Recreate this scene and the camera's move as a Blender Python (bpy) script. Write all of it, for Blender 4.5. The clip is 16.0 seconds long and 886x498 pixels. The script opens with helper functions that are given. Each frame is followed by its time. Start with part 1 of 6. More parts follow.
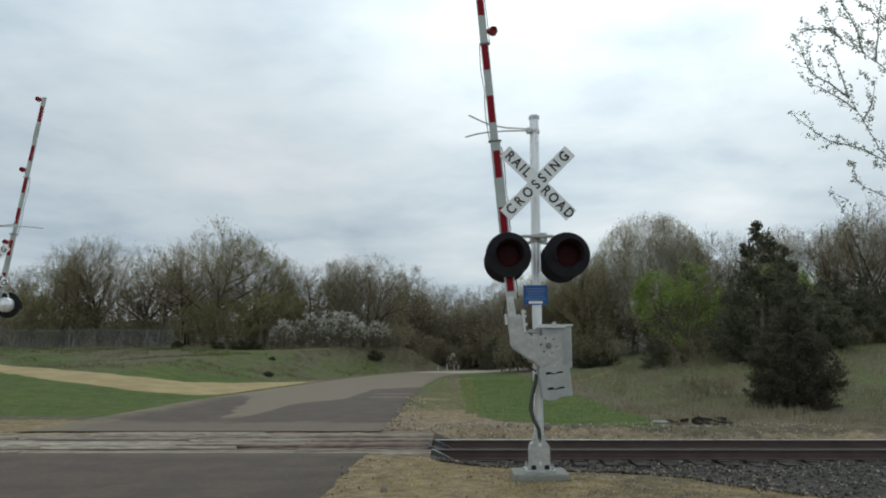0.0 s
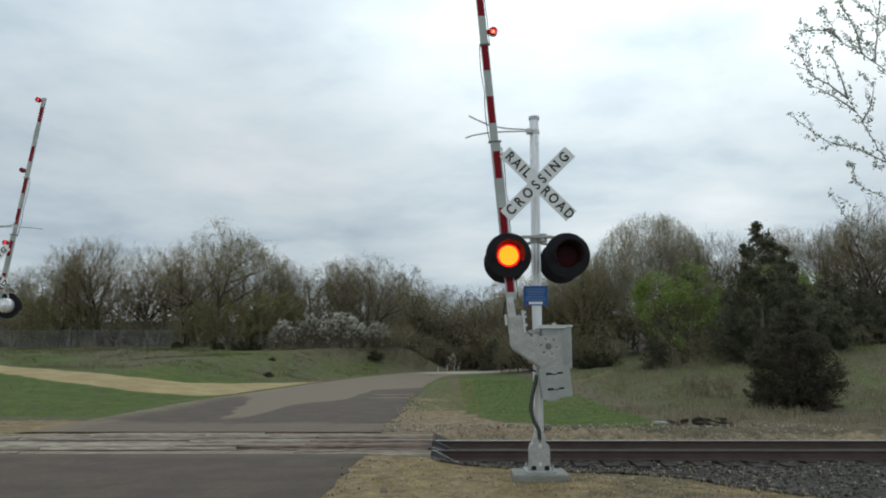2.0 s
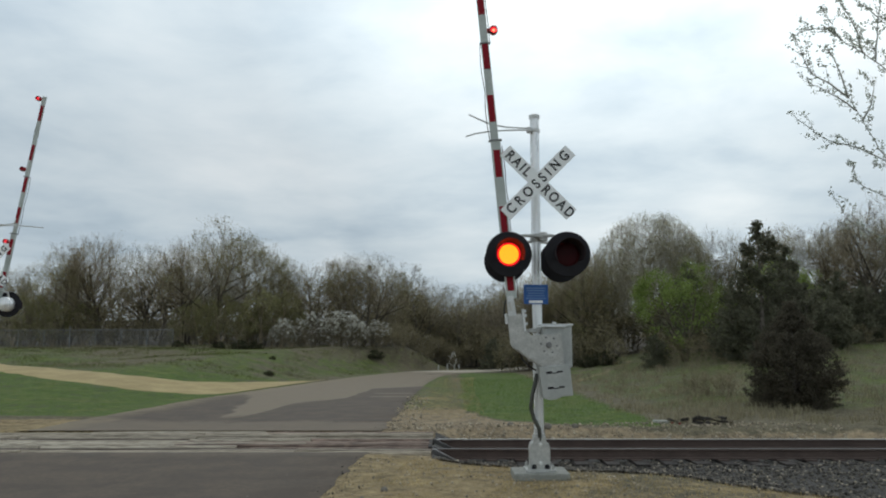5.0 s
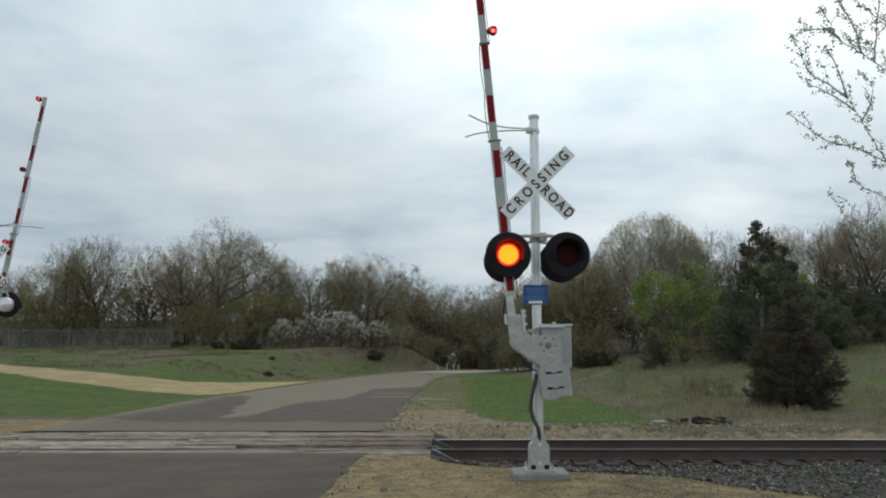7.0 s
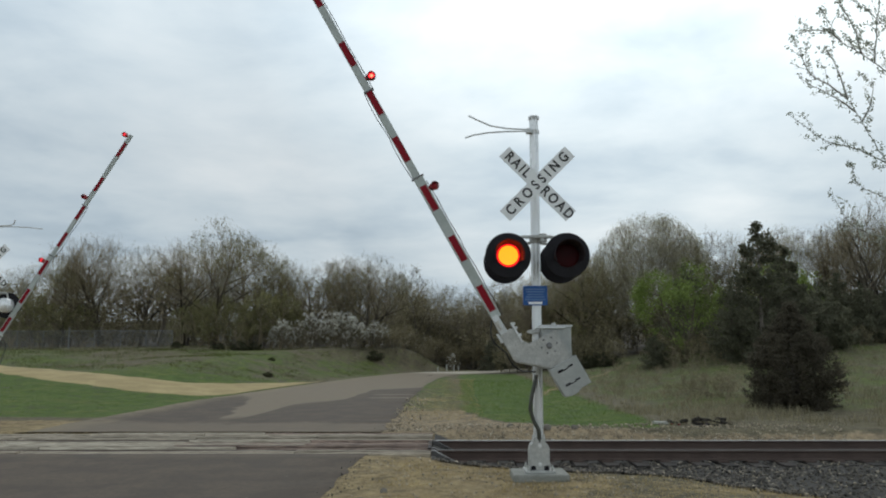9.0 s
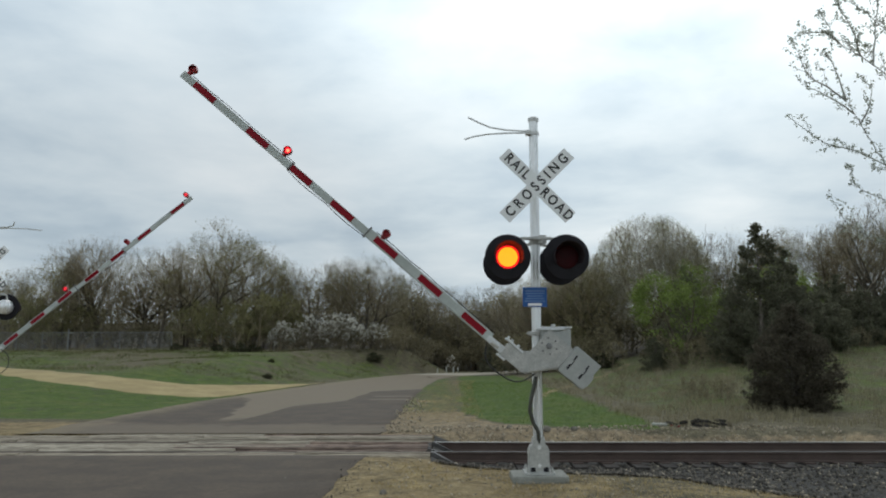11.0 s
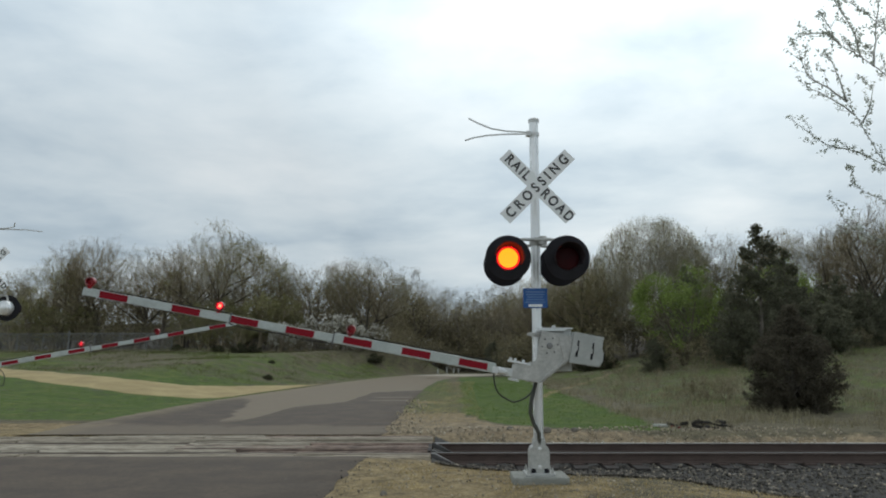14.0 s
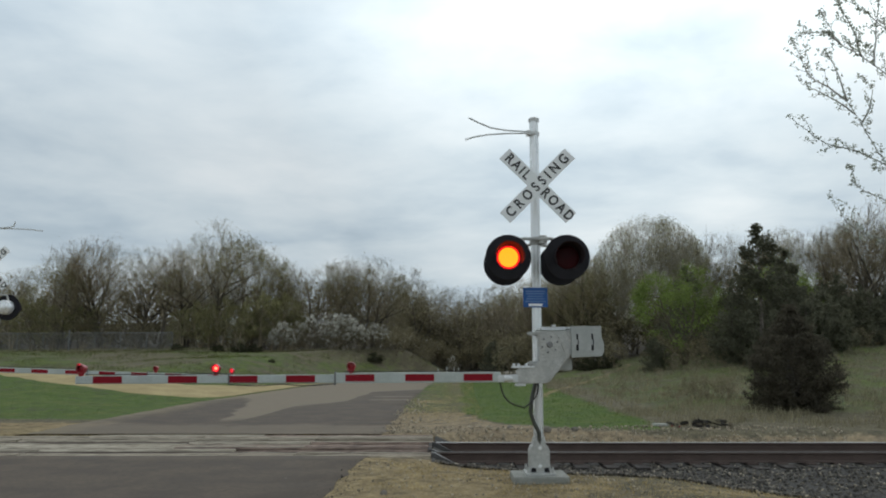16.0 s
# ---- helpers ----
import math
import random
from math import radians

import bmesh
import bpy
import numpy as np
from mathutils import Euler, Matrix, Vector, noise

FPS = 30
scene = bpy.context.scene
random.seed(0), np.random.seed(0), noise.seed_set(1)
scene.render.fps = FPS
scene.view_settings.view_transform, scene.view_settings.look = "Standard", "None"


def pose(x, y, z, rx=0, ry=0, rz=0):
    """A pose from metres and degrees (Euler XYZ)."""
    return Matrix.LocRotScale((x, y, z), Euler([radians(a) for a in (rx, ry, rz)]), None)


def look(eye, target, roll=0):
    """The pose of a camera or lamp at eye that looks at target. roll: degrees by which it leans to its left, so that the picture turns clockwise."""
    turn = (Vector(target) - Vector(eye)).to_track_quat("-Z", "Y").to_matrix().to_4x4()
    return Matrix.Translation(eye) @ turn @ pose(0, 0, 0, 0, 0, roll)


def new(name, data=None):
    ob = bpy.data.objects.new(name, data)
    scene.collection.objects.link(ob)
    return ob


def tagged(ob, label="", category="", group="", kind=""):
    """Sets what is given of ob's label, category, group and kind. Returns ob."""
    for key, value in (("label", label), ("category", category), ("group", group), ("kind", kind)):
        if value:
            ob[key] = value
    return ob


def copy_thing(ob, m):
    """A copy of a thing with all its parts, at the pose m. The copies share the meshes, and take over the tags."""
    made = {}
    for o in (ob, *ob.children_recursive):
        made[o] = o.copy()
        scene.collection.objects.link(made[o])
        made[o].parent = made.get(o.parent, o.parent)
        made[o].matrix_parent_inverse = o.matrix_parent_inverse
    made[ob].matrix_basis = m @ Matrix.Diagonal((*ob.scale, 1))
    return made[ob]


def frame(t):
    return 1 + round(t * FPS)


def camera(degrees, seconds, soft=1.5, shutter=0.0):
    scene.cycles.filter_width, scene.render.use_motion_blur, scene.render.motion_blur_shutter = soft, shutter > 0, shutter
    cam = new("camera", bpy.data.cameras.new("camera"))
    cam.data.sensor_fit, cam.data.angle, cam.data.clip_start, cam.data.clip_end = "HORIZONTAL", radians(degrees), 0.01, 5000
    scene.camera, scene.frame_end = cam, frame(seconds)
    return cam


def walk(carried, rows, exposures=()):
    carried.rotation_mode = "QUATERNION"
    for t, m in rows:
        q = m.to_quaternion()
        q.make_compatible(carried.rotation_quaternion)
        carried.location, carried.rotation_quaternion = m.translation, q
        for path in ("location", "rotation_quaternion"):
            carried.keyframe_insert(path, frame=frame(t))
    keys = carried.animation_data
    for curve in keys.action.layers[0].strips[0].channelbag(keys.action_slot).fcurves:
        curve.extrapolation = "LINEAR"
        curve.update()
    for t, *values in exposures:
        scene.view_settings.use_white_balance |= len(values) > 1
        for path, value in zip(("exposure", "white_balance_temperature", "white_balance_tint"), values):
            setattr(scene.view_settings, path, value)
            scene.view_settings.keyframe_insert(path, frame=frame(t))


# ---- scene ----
cam = camera(59.5, 16.0, soft=2.0)

EYE = (0.0, 0.0, 1.79)
TILT, TURN = 97.39, 0.0


def cam_pose(right, down):
    """The camera turned a little: right and down in thousandths of a degree."""
    return pose(*EYE, TILT + down / 1000, 0, TURN + right / 1000)


walk(cam, [(t, cam_pose(a, b)) for t, a, b in (
    (0.0, 0, 0), (0.5, -20, 42), (1.0, -8, 104), (1.5, 0, 104), (2.0, 0, 46), (2.5, -17, 75), (3.0, -17, 0), (3.5, 0, 42),
    (4.0, 42, -17), (6.5, -25, -54), (7.0, -17, -21), (7.5, 12, 42), (8.0, -25, 42), (8.5, -25, 42), (9.0, -25, 42),
    (11.5, -63, 171), (12.0, -38, 104), (12.5, -33, 159), (13.0, -54, 117), (13.5, -38, 171), (14.0, -25, 234),
    (14.5, -17, 234), (15.0, -17, 171), (15.5, -21, 171), (16.0, -17, 184))])

# ------------------------------------------------------------------ light
SUN_UP, SUN_ROUND = 45.0, 15.0
world = bpy.data.worlds.new("overcast_sky")
scene.world = world
world.use_nodes = True
wn, wl = world.node_tree.nodes, world.node_tree.links
wn.clear()


def node(tree, kind, **values):
    n = tree.nodes.new(kind)
    for key, v in values.items():
        if key in n.inputs:
            n.inputs[key].default_value = v
    return n


def ramp(tree, stops, source):
    n = tree.nodes.new("ShaderNodeValToRGB")
    el = n.color_ramp.elements
    while len(el) < len(stops):
        el.new(0.5)
    for e, (at, col) in zip(el, stops):
        e.position, e.color = at, (*col, 1)
    tree.links.new(source, n.inputs[0])
    return n


wt = world.node_tree
CLOUD_PART = 7.7
sky = wt.nodes.new("ShaderNodeTexSky")
sky.sky_type, sky.sun_disc = "NISHITA", False
sky.sun_elevation, sky.sun_rotation = radians(SUN_UP), radians(SUN_ROUND)
coord = wt.nodes.new("ShaderNodeTexCoord")
sep = wt.nodes.new("ShaderNodeSeparateXYZ")
wl.new(coord.outputs["Generated"], sep.inputs[0])
lift = node(wt, "ShaderNodeMath")
lift.operation = "ADD"
lift.inputs[1].default_value = 0.16
wl.new(sep.outputs["Z"], lift.inputs[0])
lift2 = node(wt, "ShaderNodeMath")
lift2.operation = "MAXIMUM"
lift2.inputs[1].default_value = 0.06
wl.new(lift.outputs[0], lift2.inputs[0])
flat = wt.nodes.new("ShaderNodeCombineXYZ")
flat.inputs["Z"].default_value = CLOUD_PART
for k in "XY":
    d = node(wt, "ShaderNodeMath")
    d.operation = "DIVIDE"
    wl.new(sep.outputs[k], d.inputs[0])
    wl.new(lift2.outputs[0], d.inputs[1])
    wl.new(d.outputs[0], flat.inputs[k])
big = node(wt, "ShaderNodeTexNoise", Scale=0.95, Detail=5.0, Roughness=0.5, Distortion=0.3)
small = node(wt, "ShaderNodeTexNoise", Scale=2.6, Detail=6.0, Roughness=0.55, Distortion=0.2)
for n in (big, small):
    wl.new(flat.outputs[0], n.inputs["Vector"])
both = wt.nodes.new("ShaderNodeMix")
both.data_type = "FLOAT"
both.inputs[0].default_value = 0.36
wl.new(big.outputs[0], both.inputs[2])
wl.new(small.outputs[0], both.inputs[3])
CLOUDS = [(0.30, (0.42, 0.52, 0.595)), (0.40, (0.53, 0.632, 0.71)), (0.49, (0.645, 0.738, 0.795)), (0.61, (0.77, 0.843, 0.88)), (0.74, (0.895, 0.94, 0.955))]
cloud = ramp(wt, CLOUDS, both.outputs[0])
# cloud brighter partway up and round the hidden sun; zenith dimmed to darken ground
sunward = wt.nodes.new("ShaderNodeVectorMath")
sunward.operation = "DOT_PRODUCT"
wl.new(coord.outputs["Generated"], sunward.inputs[0])
az = radians(SUN_ROUND)
sunward.inputs[1].default_value = (math.sin(az) * 0.88, math.cos(az) * 0.88, 0.47)
round_sun = ramp(wt, [(0.0, (1.0, 1.0, 1.0)), (0.88, (1.0, 1.0, 1.0)), (1.0, (1.5, 1.48, 1.44))], sunward.outputs["Value"])
overhead = ramp(wt, [(0.0, (0.96, 0.96, 0.96)), (0.13, (0.87, 0.878, 0.885)), (0.24, (0.915, 0.92, 0.925)), (0.40, (1.24, 1.23, 1.22)), (0.6, (1.0, 1.0, 1.0)), (1.0, (0.72, 0.72, 0.72))], sep.outputs["Z"])
glow = wt.nodes.new("ShaderNodeMix")
glow.data_type, glow.blend_type = "RGBA", "MULTIPLY"
glow.inputs[0].default_value = 1.0
wl.new(round_sun.outputs[0], glow.inputs[6])
wl.new(overhead.outputs[0], glow.inputs[7])
lit = wt.nodes.new("ShaderNodeMix")
lit.data_type, lit.blend_type = "RGBA", "MULTIPLY"
lit.inputs[0].default_value = 1.0
wl.new(cloud.outputs[0], lit.inputs[6])
wl.new(glow.outputs[2], lit.inputs[7])
bg_sky = wt.nodes.new("ShaderNodeBackground")
bg_sky.inputs[1].default_value = 0.05
wl.new(sky.outputs[0], bg_sky.inputs[0])
bg_cloud = wt.nodes.new("ShaderNodeBackground")
bg_cloud.inputs[1].default_value = 0.95
wl.new(lit.outputs[2], bg_cloud.inputs[0])
mix = wt.nodes.new("ShaderNodeMixShader")
mix.inputs[0].default_value = 0.92
wl.new(bg_sky.outputs[0], mix.inputs[1])
wl.new(bg_cloud.outputs[0], mix.inputs[2])
wout = wt.nodes.new("ShaderNodeOutputWorld")
wl.new(mix.outputs[0], wout.inputs[0])

sun_data = bpy.data.lights.new("sun", "SUN")
sun_data.energy, sun_data.angle, sun_data.color = 0.45, radians(30), (1.0, 0.97, 0.92)
sun = new("sun", sun_data)
sun.matrix_world = look((30 * math.sin(az), 30 * math.cos(az), 40), (0, 0, 0))
scene.view_settings.exposure = 0.0


# ------------------------------------------------------------------ materials
def surface(name, a, b, rough=0.8, metal=0.0, grain=60.0, patch=3.0, relief=0.2, depth=0.01, c=None, per_object=0.0, per_island=0.0, stretch=(1, 1, 1), spread=0.18):
    """A two-scale procedural surface: colours a and b in patches, c in fine grain, relief by bump."""
    m = bpy.data.materials.new(name)
    m.use_nodes = True
    t = m.node_tree
    p = t.nodes["Principled BSDF"]
    p.inputs["Roughness"].default_value, p.inputs["Metallic"].default_value = rough, metal
    tc = t.nodes.new("ShaderNodeTexCoord")
    mp = node(t, "ShaderNodeMapping")
    mp.inputs["Scale"].default_value = stretch
    t.links.new(tc.outputs["Object"], mp.inputs[0])
    n1 = node(t, "ShaderNodeTexNoise", Scale=patch, Detail=6.0, Roughness=0.6)
    n2 = node(t, "ShaderNodeTexNoise", Scale=grain, Detail=3.0, Roughness=0.7)
    for n in (n1, n2):
        t.links.new(mp.outputs[0], n.inputs["Vector"])
    r1 = ramp(t, [(0.5 - spread, a), (0.5 + spread, b)], n1.outputs[0])
    c = c or tuple(0.55 * (x + y) / 2 for x, y in zip(a, b))
    r2 = ramp(t, [(0.42, (0, 0, 0)), (0.72, (1, 1, 1))], n2.outputs[0])
    mx = t.nodes.new("ShaderNodeMix")
    mx.data_type = "RGBA"
    half = node(t, "ShaderNodeMath")
    half.operation = "MULTIPLY"
    half.inputs[1].default_value = 0.65
    t.links.new(r2.outputs[0], half.inputs[0])
    t.links.new(half.outputs[0], mx.inputs[0])
    t.links.new(r1.outputs[0], mx.inputs[6])
    mx.inputs[7].default_value = (*c, 1)
    last = mx.outputs[2]
    for amount, kind, socket in ((per_object, "ShaderNodeObjectInfo", "Random"), (per_island, "ShaderNodeNewGeometry", "Random Per Island")):
        if amount:
            src = t.nodes.new(kind)
            mr = node(t, "ShaderNodeMapRange")
            mr.inputs["To Min"].default_value, mr.inputs["To Max"].default_value = 1 - amount, 1 + amount
            t.links.new(src.outputs[socket], mr.inputs["Value"])
            hs = t.nodes.new("ShaderNodeHueSaturation")
            t.links.new(mr.outputs[0], hs.inputs["Value"])
            t.links.new(last, hs.inputs["Color"])
            last = hs.outputs[0]
    t.links.new(last, p.inputs["Base Color"])
    rr = node(t, "ShaderNodeMapRange")
    rr.inputs["To Min"].default_value, rr.inputs["To Max"].default_value = max(0.05, rough - 0.12), min(1, rough + 0.12)
    t.links.new(n1.outputs[0], rr.inputs["Value"])
    t.links.new(rr.outputs[0], p.inputs["Roughness"])
    if relief:
        bp = node(t, "ShaderNodeBump", Strength=relief, Distance=depth)
        t.links.new(n2.outputs[0], bp.inputs["Height"])
        t.links.new(bp.outputs[0], p.inputs["Normal"])
    return m


def leafy(name, a, b, per_object=0.25, through_light=0.35):
    """Thin leaves: colour differs from leaf to leaf and tree to tree, and light passes through."""
    m = surface(name, a, b, rough=0.65, grain=9, patch=1.5, relief=0, per_object=per_object, per_island=0.3)
    t = m.node_tree
    p = t.nodes["Principled BSDF"]
    p.inputs["Specular IOR Level"].default_value = 0.12
    col = p.inputs["Base Color"].links[0].from_socket
    tr = t.nodes.new("ShaderNodeBsdfTranslucent")
    t.links.new(col, tr.inputs[0])
    ms = t.nodes.new("ShaderNodeMixShader")
    ms.inputs[0].default_value = through_light
    out = t.nodes["Material Output"]
    t.links.new(p.outputs[0], ms.inputs[1])
    t.links.new(tr.outputs[0], ms.inputs[2])
    t.links.new(ms.outputs[0], out.inputs[0])
    return m


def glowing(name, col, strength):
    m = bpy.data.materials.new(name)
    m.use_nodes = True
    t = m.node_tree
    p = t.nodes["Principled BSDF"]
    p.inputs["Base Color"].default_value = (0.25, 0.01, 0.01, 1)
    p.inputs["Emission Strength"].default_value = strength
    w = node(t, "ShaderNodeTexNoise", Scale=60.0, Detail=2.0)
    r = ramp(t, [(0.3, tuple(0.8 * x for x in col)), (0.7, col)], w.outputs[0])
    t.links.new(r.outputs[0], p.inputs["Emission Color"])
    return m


GALV = surface("galvanised_steel", (0.60, 0.62, 0.62), (0.76, 0.77, 0.76), rough=0.5, metal=0.15, grain=40, patch=6, relief=0.08, c=(0.50, 0.52, 0.52))
ALU = surface("aluminium_pole", (0.80, 0.82, 0.82), (0.90, 0.91, 0.91), rough=0.28, metal=0.45, grain=30, patch=4, relief=0.05, c=(0.74, 0.76, 0.77), stretch=(1, 1, 0.15))
CAST = surface("grey_cast_metal", (0.41, 0.41, 0.39), (0.58, 0.58, 0.55), rough=0.55, metal=0.15, grain=50, patch=8, relief=0.2)
SLAB = surface("grey_painted_case", (0.36, 0.375, 0.36), (0.47, 0.485, 0.465), rough=0.55, metal=0.1, grain=40, patch=7, relief=0.1, c=(0.33, 0.34, 0.33))
WHITE = surface("white_reflective_sheet", (0.88, 0.90, 0.90), (0.94, 0.95, 0.95), rough=0.4, grain=70, patch=5, relief=0.04, c=(0.82, 0.84, 0.84))
ARMWHITE = surface("white_arm_fibreglass", (0.42, 0.46, 0.44), (0.54, 0.585, 0.56), rough=0.5, grain=40, patch=3, relief=0.05, c=(0.34, 0.37, 0.35))
RED = surface("red_reflective_sheet", (0.23, 0.004, 0.014), (0.31, 0.007, 0.021), rough=0.6, grain=60, patch=4, relief=0.04, c=(0.15, 0.008, 0.012))
BLACK = surface("black_painted_metal", (0.009, 0.008, 0.011), (0.015, 0.014, 0.019), rough=0.6, grain=40, patch=5, relief=0.06, c=(0.020, 0.019, 0.023))
HOODBLACK = surface("weathered_black_hood", (0.036, 0.028, 0.032), (0.050, 0.040, 0.045), rough=0.8, grain=40, patch=5, relief=0.06)
BLACK.node_tree.nodes["Principled BSDF"].inputs["Specular IOR Level"].default_value = 0.25
HOODBLACK.node_tree.nodes["Principled BSDF"].inputs["Specular IOR Level"].default_value = 0.04
LETTER = surface("black_lettering", (0.02, 0.022, 0.022), (0.035, 0.037, 0.037), rough=0.6, relief=0)
BLUE = surface("blue_sign_face", (0.012, 0.08, 0.30), (0.020, 0.11, 0.38), rough=0.45, grain=40, patch=6, relief=0.03, c=(0.03, 0.12, 0.34))
SIGNWHITE = surface("pale_sign_bars", (0.10, 0.22, 0.46), (0.17, 0.30, 0.54), rough=0.5, relief=0)
RUBBER = surface("black_cable", (0.02, 0.02, 0.02), (0.04, 0.04, 0.04), rough=0.6, grain=30, relief=0.1)
CONDUIT = surface("grey_black_conduit", (0.045, 0.047, 0.040), (0.085, 0.088, 0.075), rough=0.35, grain=30, patch=5, relief=0.1)
STEEL = surface("dull_steel", (0.15, 0.15, 0.15), (0.28, 0.28, 0.28), rough=0.5, metal=0.6, grain=50, patch=7, relief=0.15)
REDLENS = surface("dark_red_lens", (0.032, 0.002, 0.004), (0.052, 0.003, 0.006), rough=0.5, grain=50, patch=9, relief=0.25, depth=0.004)
REDLENS.node_tree.nodes["Principled BSDF"].inputs["Specular IOR Level"].default_value = 0.15
REDCAP = surface("red_lamp_cap", (0.34, 0.016, 0.026), (0.46, 0.026, 0.036), rough=0.3, grain=50, patch=9, relief=0.05)
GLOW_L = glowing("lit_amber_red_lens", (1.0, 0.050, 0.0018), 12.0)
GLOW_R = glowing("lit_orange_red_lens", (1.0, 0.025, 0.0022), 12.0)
# the red halo round a lit lens is put into its rim's emission
GLOW_HALO = glowing("painted_red_halo_rim", (1.0, 0.010, 0.018), 1.0)
# the arm lamp's hot middle is painted as stronger emission on the lens
GLOW_CORE = glowing("lit_arm_lamp_hot_middle", (1.0, 0.10, 0.05), 6.0)
GLOW_FAR = glowing("dim_lit_arm_lamp", (1.0, 0.035, 0.055), 1.1)
GLOW_ARM = glowing("lit_red_arm_lamp", (1.0, 0.020, 0.035), 1.9)
RED.node_tree.nodes["Principled BSDF"].inputs["Specular IOR Level"].default_value = 0.2
CONCRETE = surface("worn_concrete", (0.24, 0.245, 0.215), (0.36, 0.36, 0.325), rough=0.9, grain=45, patch=5, relief=0.4)
ASPHALT = surface("worn_asphalt", (0.080, 0.0580, 0.0400), (0.124, 0.0920, 0.0650), rough=0.85, grain=16, patch=1.3, relief=0.5, depth=0.006, c=(0.050, 0.038, 0.028), spread=0.10)
GRAVEL = surface("tan_gravel", (0.36, 0.272, 0.122), (0.49, 0.385, 0.185), rough=0.95, grain=14, patch=0.9, relief=0.6, depth=0.02, c=(0.25, 0.19, 0.092), spread=0.12)
TIMBER = surface("weathered_grey_timber", (0.265, 0.222, 0.160), (0.66, 0.585, 0.465), rough=0.9, grain=42, patch=19, relief=0.8, per_object=0.14, stretch=(0.10, 1, 1), c=(0.085, 0.072, 0.056), spread=0.17)
BROWNTIMBER = surface("brown_worn_timber", (0.128, 0.084, 0.066), (0.335, 0.245, 0.190), rough=0.9, grain=42, patch=19, relief=0.8, per_object=0.25, stretch=(0.14, 1, 1), c=(0.05, 0.04, 0.032), spread=0.11)
OLDTIMBER = surface("tan_edge_timber", (0.205, 0.170, 0.122), (0.45, 0.385, 0.295), rough=0.9, grain=34, patch=12, relief=0.6, per_object=0.18, stretch=(0.14, 1, 1), spread=0.10, c=(0.12, 0.1, 0.07))
TIE = surface("dark_creosoted_tie", (0.022, 0.018, 0.016), (0.05, 0.042, 0.036), rough=0.85, grain=25, patch=3, relief=0.5, per_object=0.3)
RAIL = surface("rusty_rail_side", (0.078, 0.053, 0.044), (0.124, 0.088, 0.073), rough=0.8, grain=50, patch=3, relief=0.25)
RAILTOP = surface("worn_rail_head", (0.62, 0.61, 0.59), (0.76, 0.75, 0.73), rough=0.3, metal=0.85, grain=50, patch=3, relief=0.05, stretch=(0.1, 1, 1))
PALESTONE = surface("pale_tan_stone", (0.30, 0.245, 0.165), (0.50, 0.435, 0.34), rough=0.9, grain=30, patch=6, relief=0.3, per_island=0.45)
RAILDULL = surface("dull_rail_head", (0.10, 0.095, 0.09), (0.17, 0.165, 0.16), rough=0.5, metal=0.5, grain=50, patch=3, relief=0.05, stretch=(0.1, 1, 1))
STONE = surface("grey_ballast_stone", (0.080, 0.070, 0.058), (0.170, 0.153, 0.128), rough=0.9, grain=30, patch=6, relief=0.3, per_island=0.75)
BALLAST = surface("ballast_bed", (0.042, 0.038, 0.033), (0.082, 0.075, 0.066), rough=0.95, grain=28, patch=2, relief=0.8, depth=0.03, c=(0.025, 0.024, 0.023))
BARK = surface("grey_brown_bark", (0.12, 0.10, 0.082), (0.20, 0.172, 0.145), rough=0.9, grain=14, patch=2, relief=0.4, per_object=0.3)
TWIG = surface("twig_bark", (0.240, 0.196, 0.132), (0.350, 0.292, 0.202), rough=0.9, grain=9, patch=1, relief=0, per_object=0.3)
GREYTWIG = surface("grey_smooth_bark", (0.30, 0.30, 0.275), (0.44, 0.44, 0.41), rough=0.85, grain=30, patch=4, relief=0.1)
PALEBARK = surface("pale_twig_bark", (0.34, 0.31, 0.25), (0.46, 0.42, 0.345), rough=0.9, grain=9, patch=1, relief=0, per_object=0.25)
BUD_BROWN = leafy("brown_buds", (0.275, 0.240, 0.145), (0.39, 0.345, 0.215))
LIMB = surface("dark_furrowed_bark", (0.098, 0.082, 0.060), (0.160, 0.135, 0.104), rough=0.9, grain=14, patch=2, relief=0.4, per_object=0.3)
BRUSH_LEAF = leafy("dark_brush_buds", (0.215, 0.188, 0.112), (0.315, 0.275, 0.172), through_light=0.35)
DARKTWIG = surface("dark_brush_stems", (0.168, 0.141, 0.098), (0.265, 0.225, 0.160), rough=0.9, grain=9, patch=1, relief=0, per_object=0.3)
BUD_OLIVE = leafy("olive_young_leaves", (0.25, 0.235, 0.115), (0.36, 0.335, 0.17))
BUD_HAZE = leafy("pale_green_haze", (0.245, 0.235, 0.115), (0.345, 0.330, 0.165))
BUD_GREEN = leafy("fresh_green_leaves", (0.148, 0.206, 0.053), (0.292, 0.358, 0.116), through_light=0.45)
BUSH = leafy("dark_bush_leaves", (0.050, 0.052, 0.028), (0.090, 0.088, 0.048), through_light=0.2)
CEDAR = leafy("dark_cedar_needles", (0.146, 0.147, 0.102), (0.205, 0.203, 0.140), per_object=0.15, through_light=0.55)
JUNIPER = leafy("rusty_juniper_needles", (0.088, 0.078, 0.058), (0.128, 0.113, 0.082), per_object=0.15, through_light=0.5)
BLOSSOM = leafy("white_blossom", (0.60, 0.58, 0.51), (0.82, 0.80, 0.72), per_object=0.12)
SPRIG = leafy("grey_green_sprigs", (0.40, 0.43, 0.35), (0.56, 0.60, 0.50), per_object=0.1)
DRYGRASS = leafy("dry_grass_blades", (0.42, 0.315, 0.140), (0.60, 0.475, 0.24), per_object=0)
TALLGRASS = leafy("pale_tall_grass", (0.245, 0.215, 0.135), (0.39, 0.350, 0.230), per_object=0)
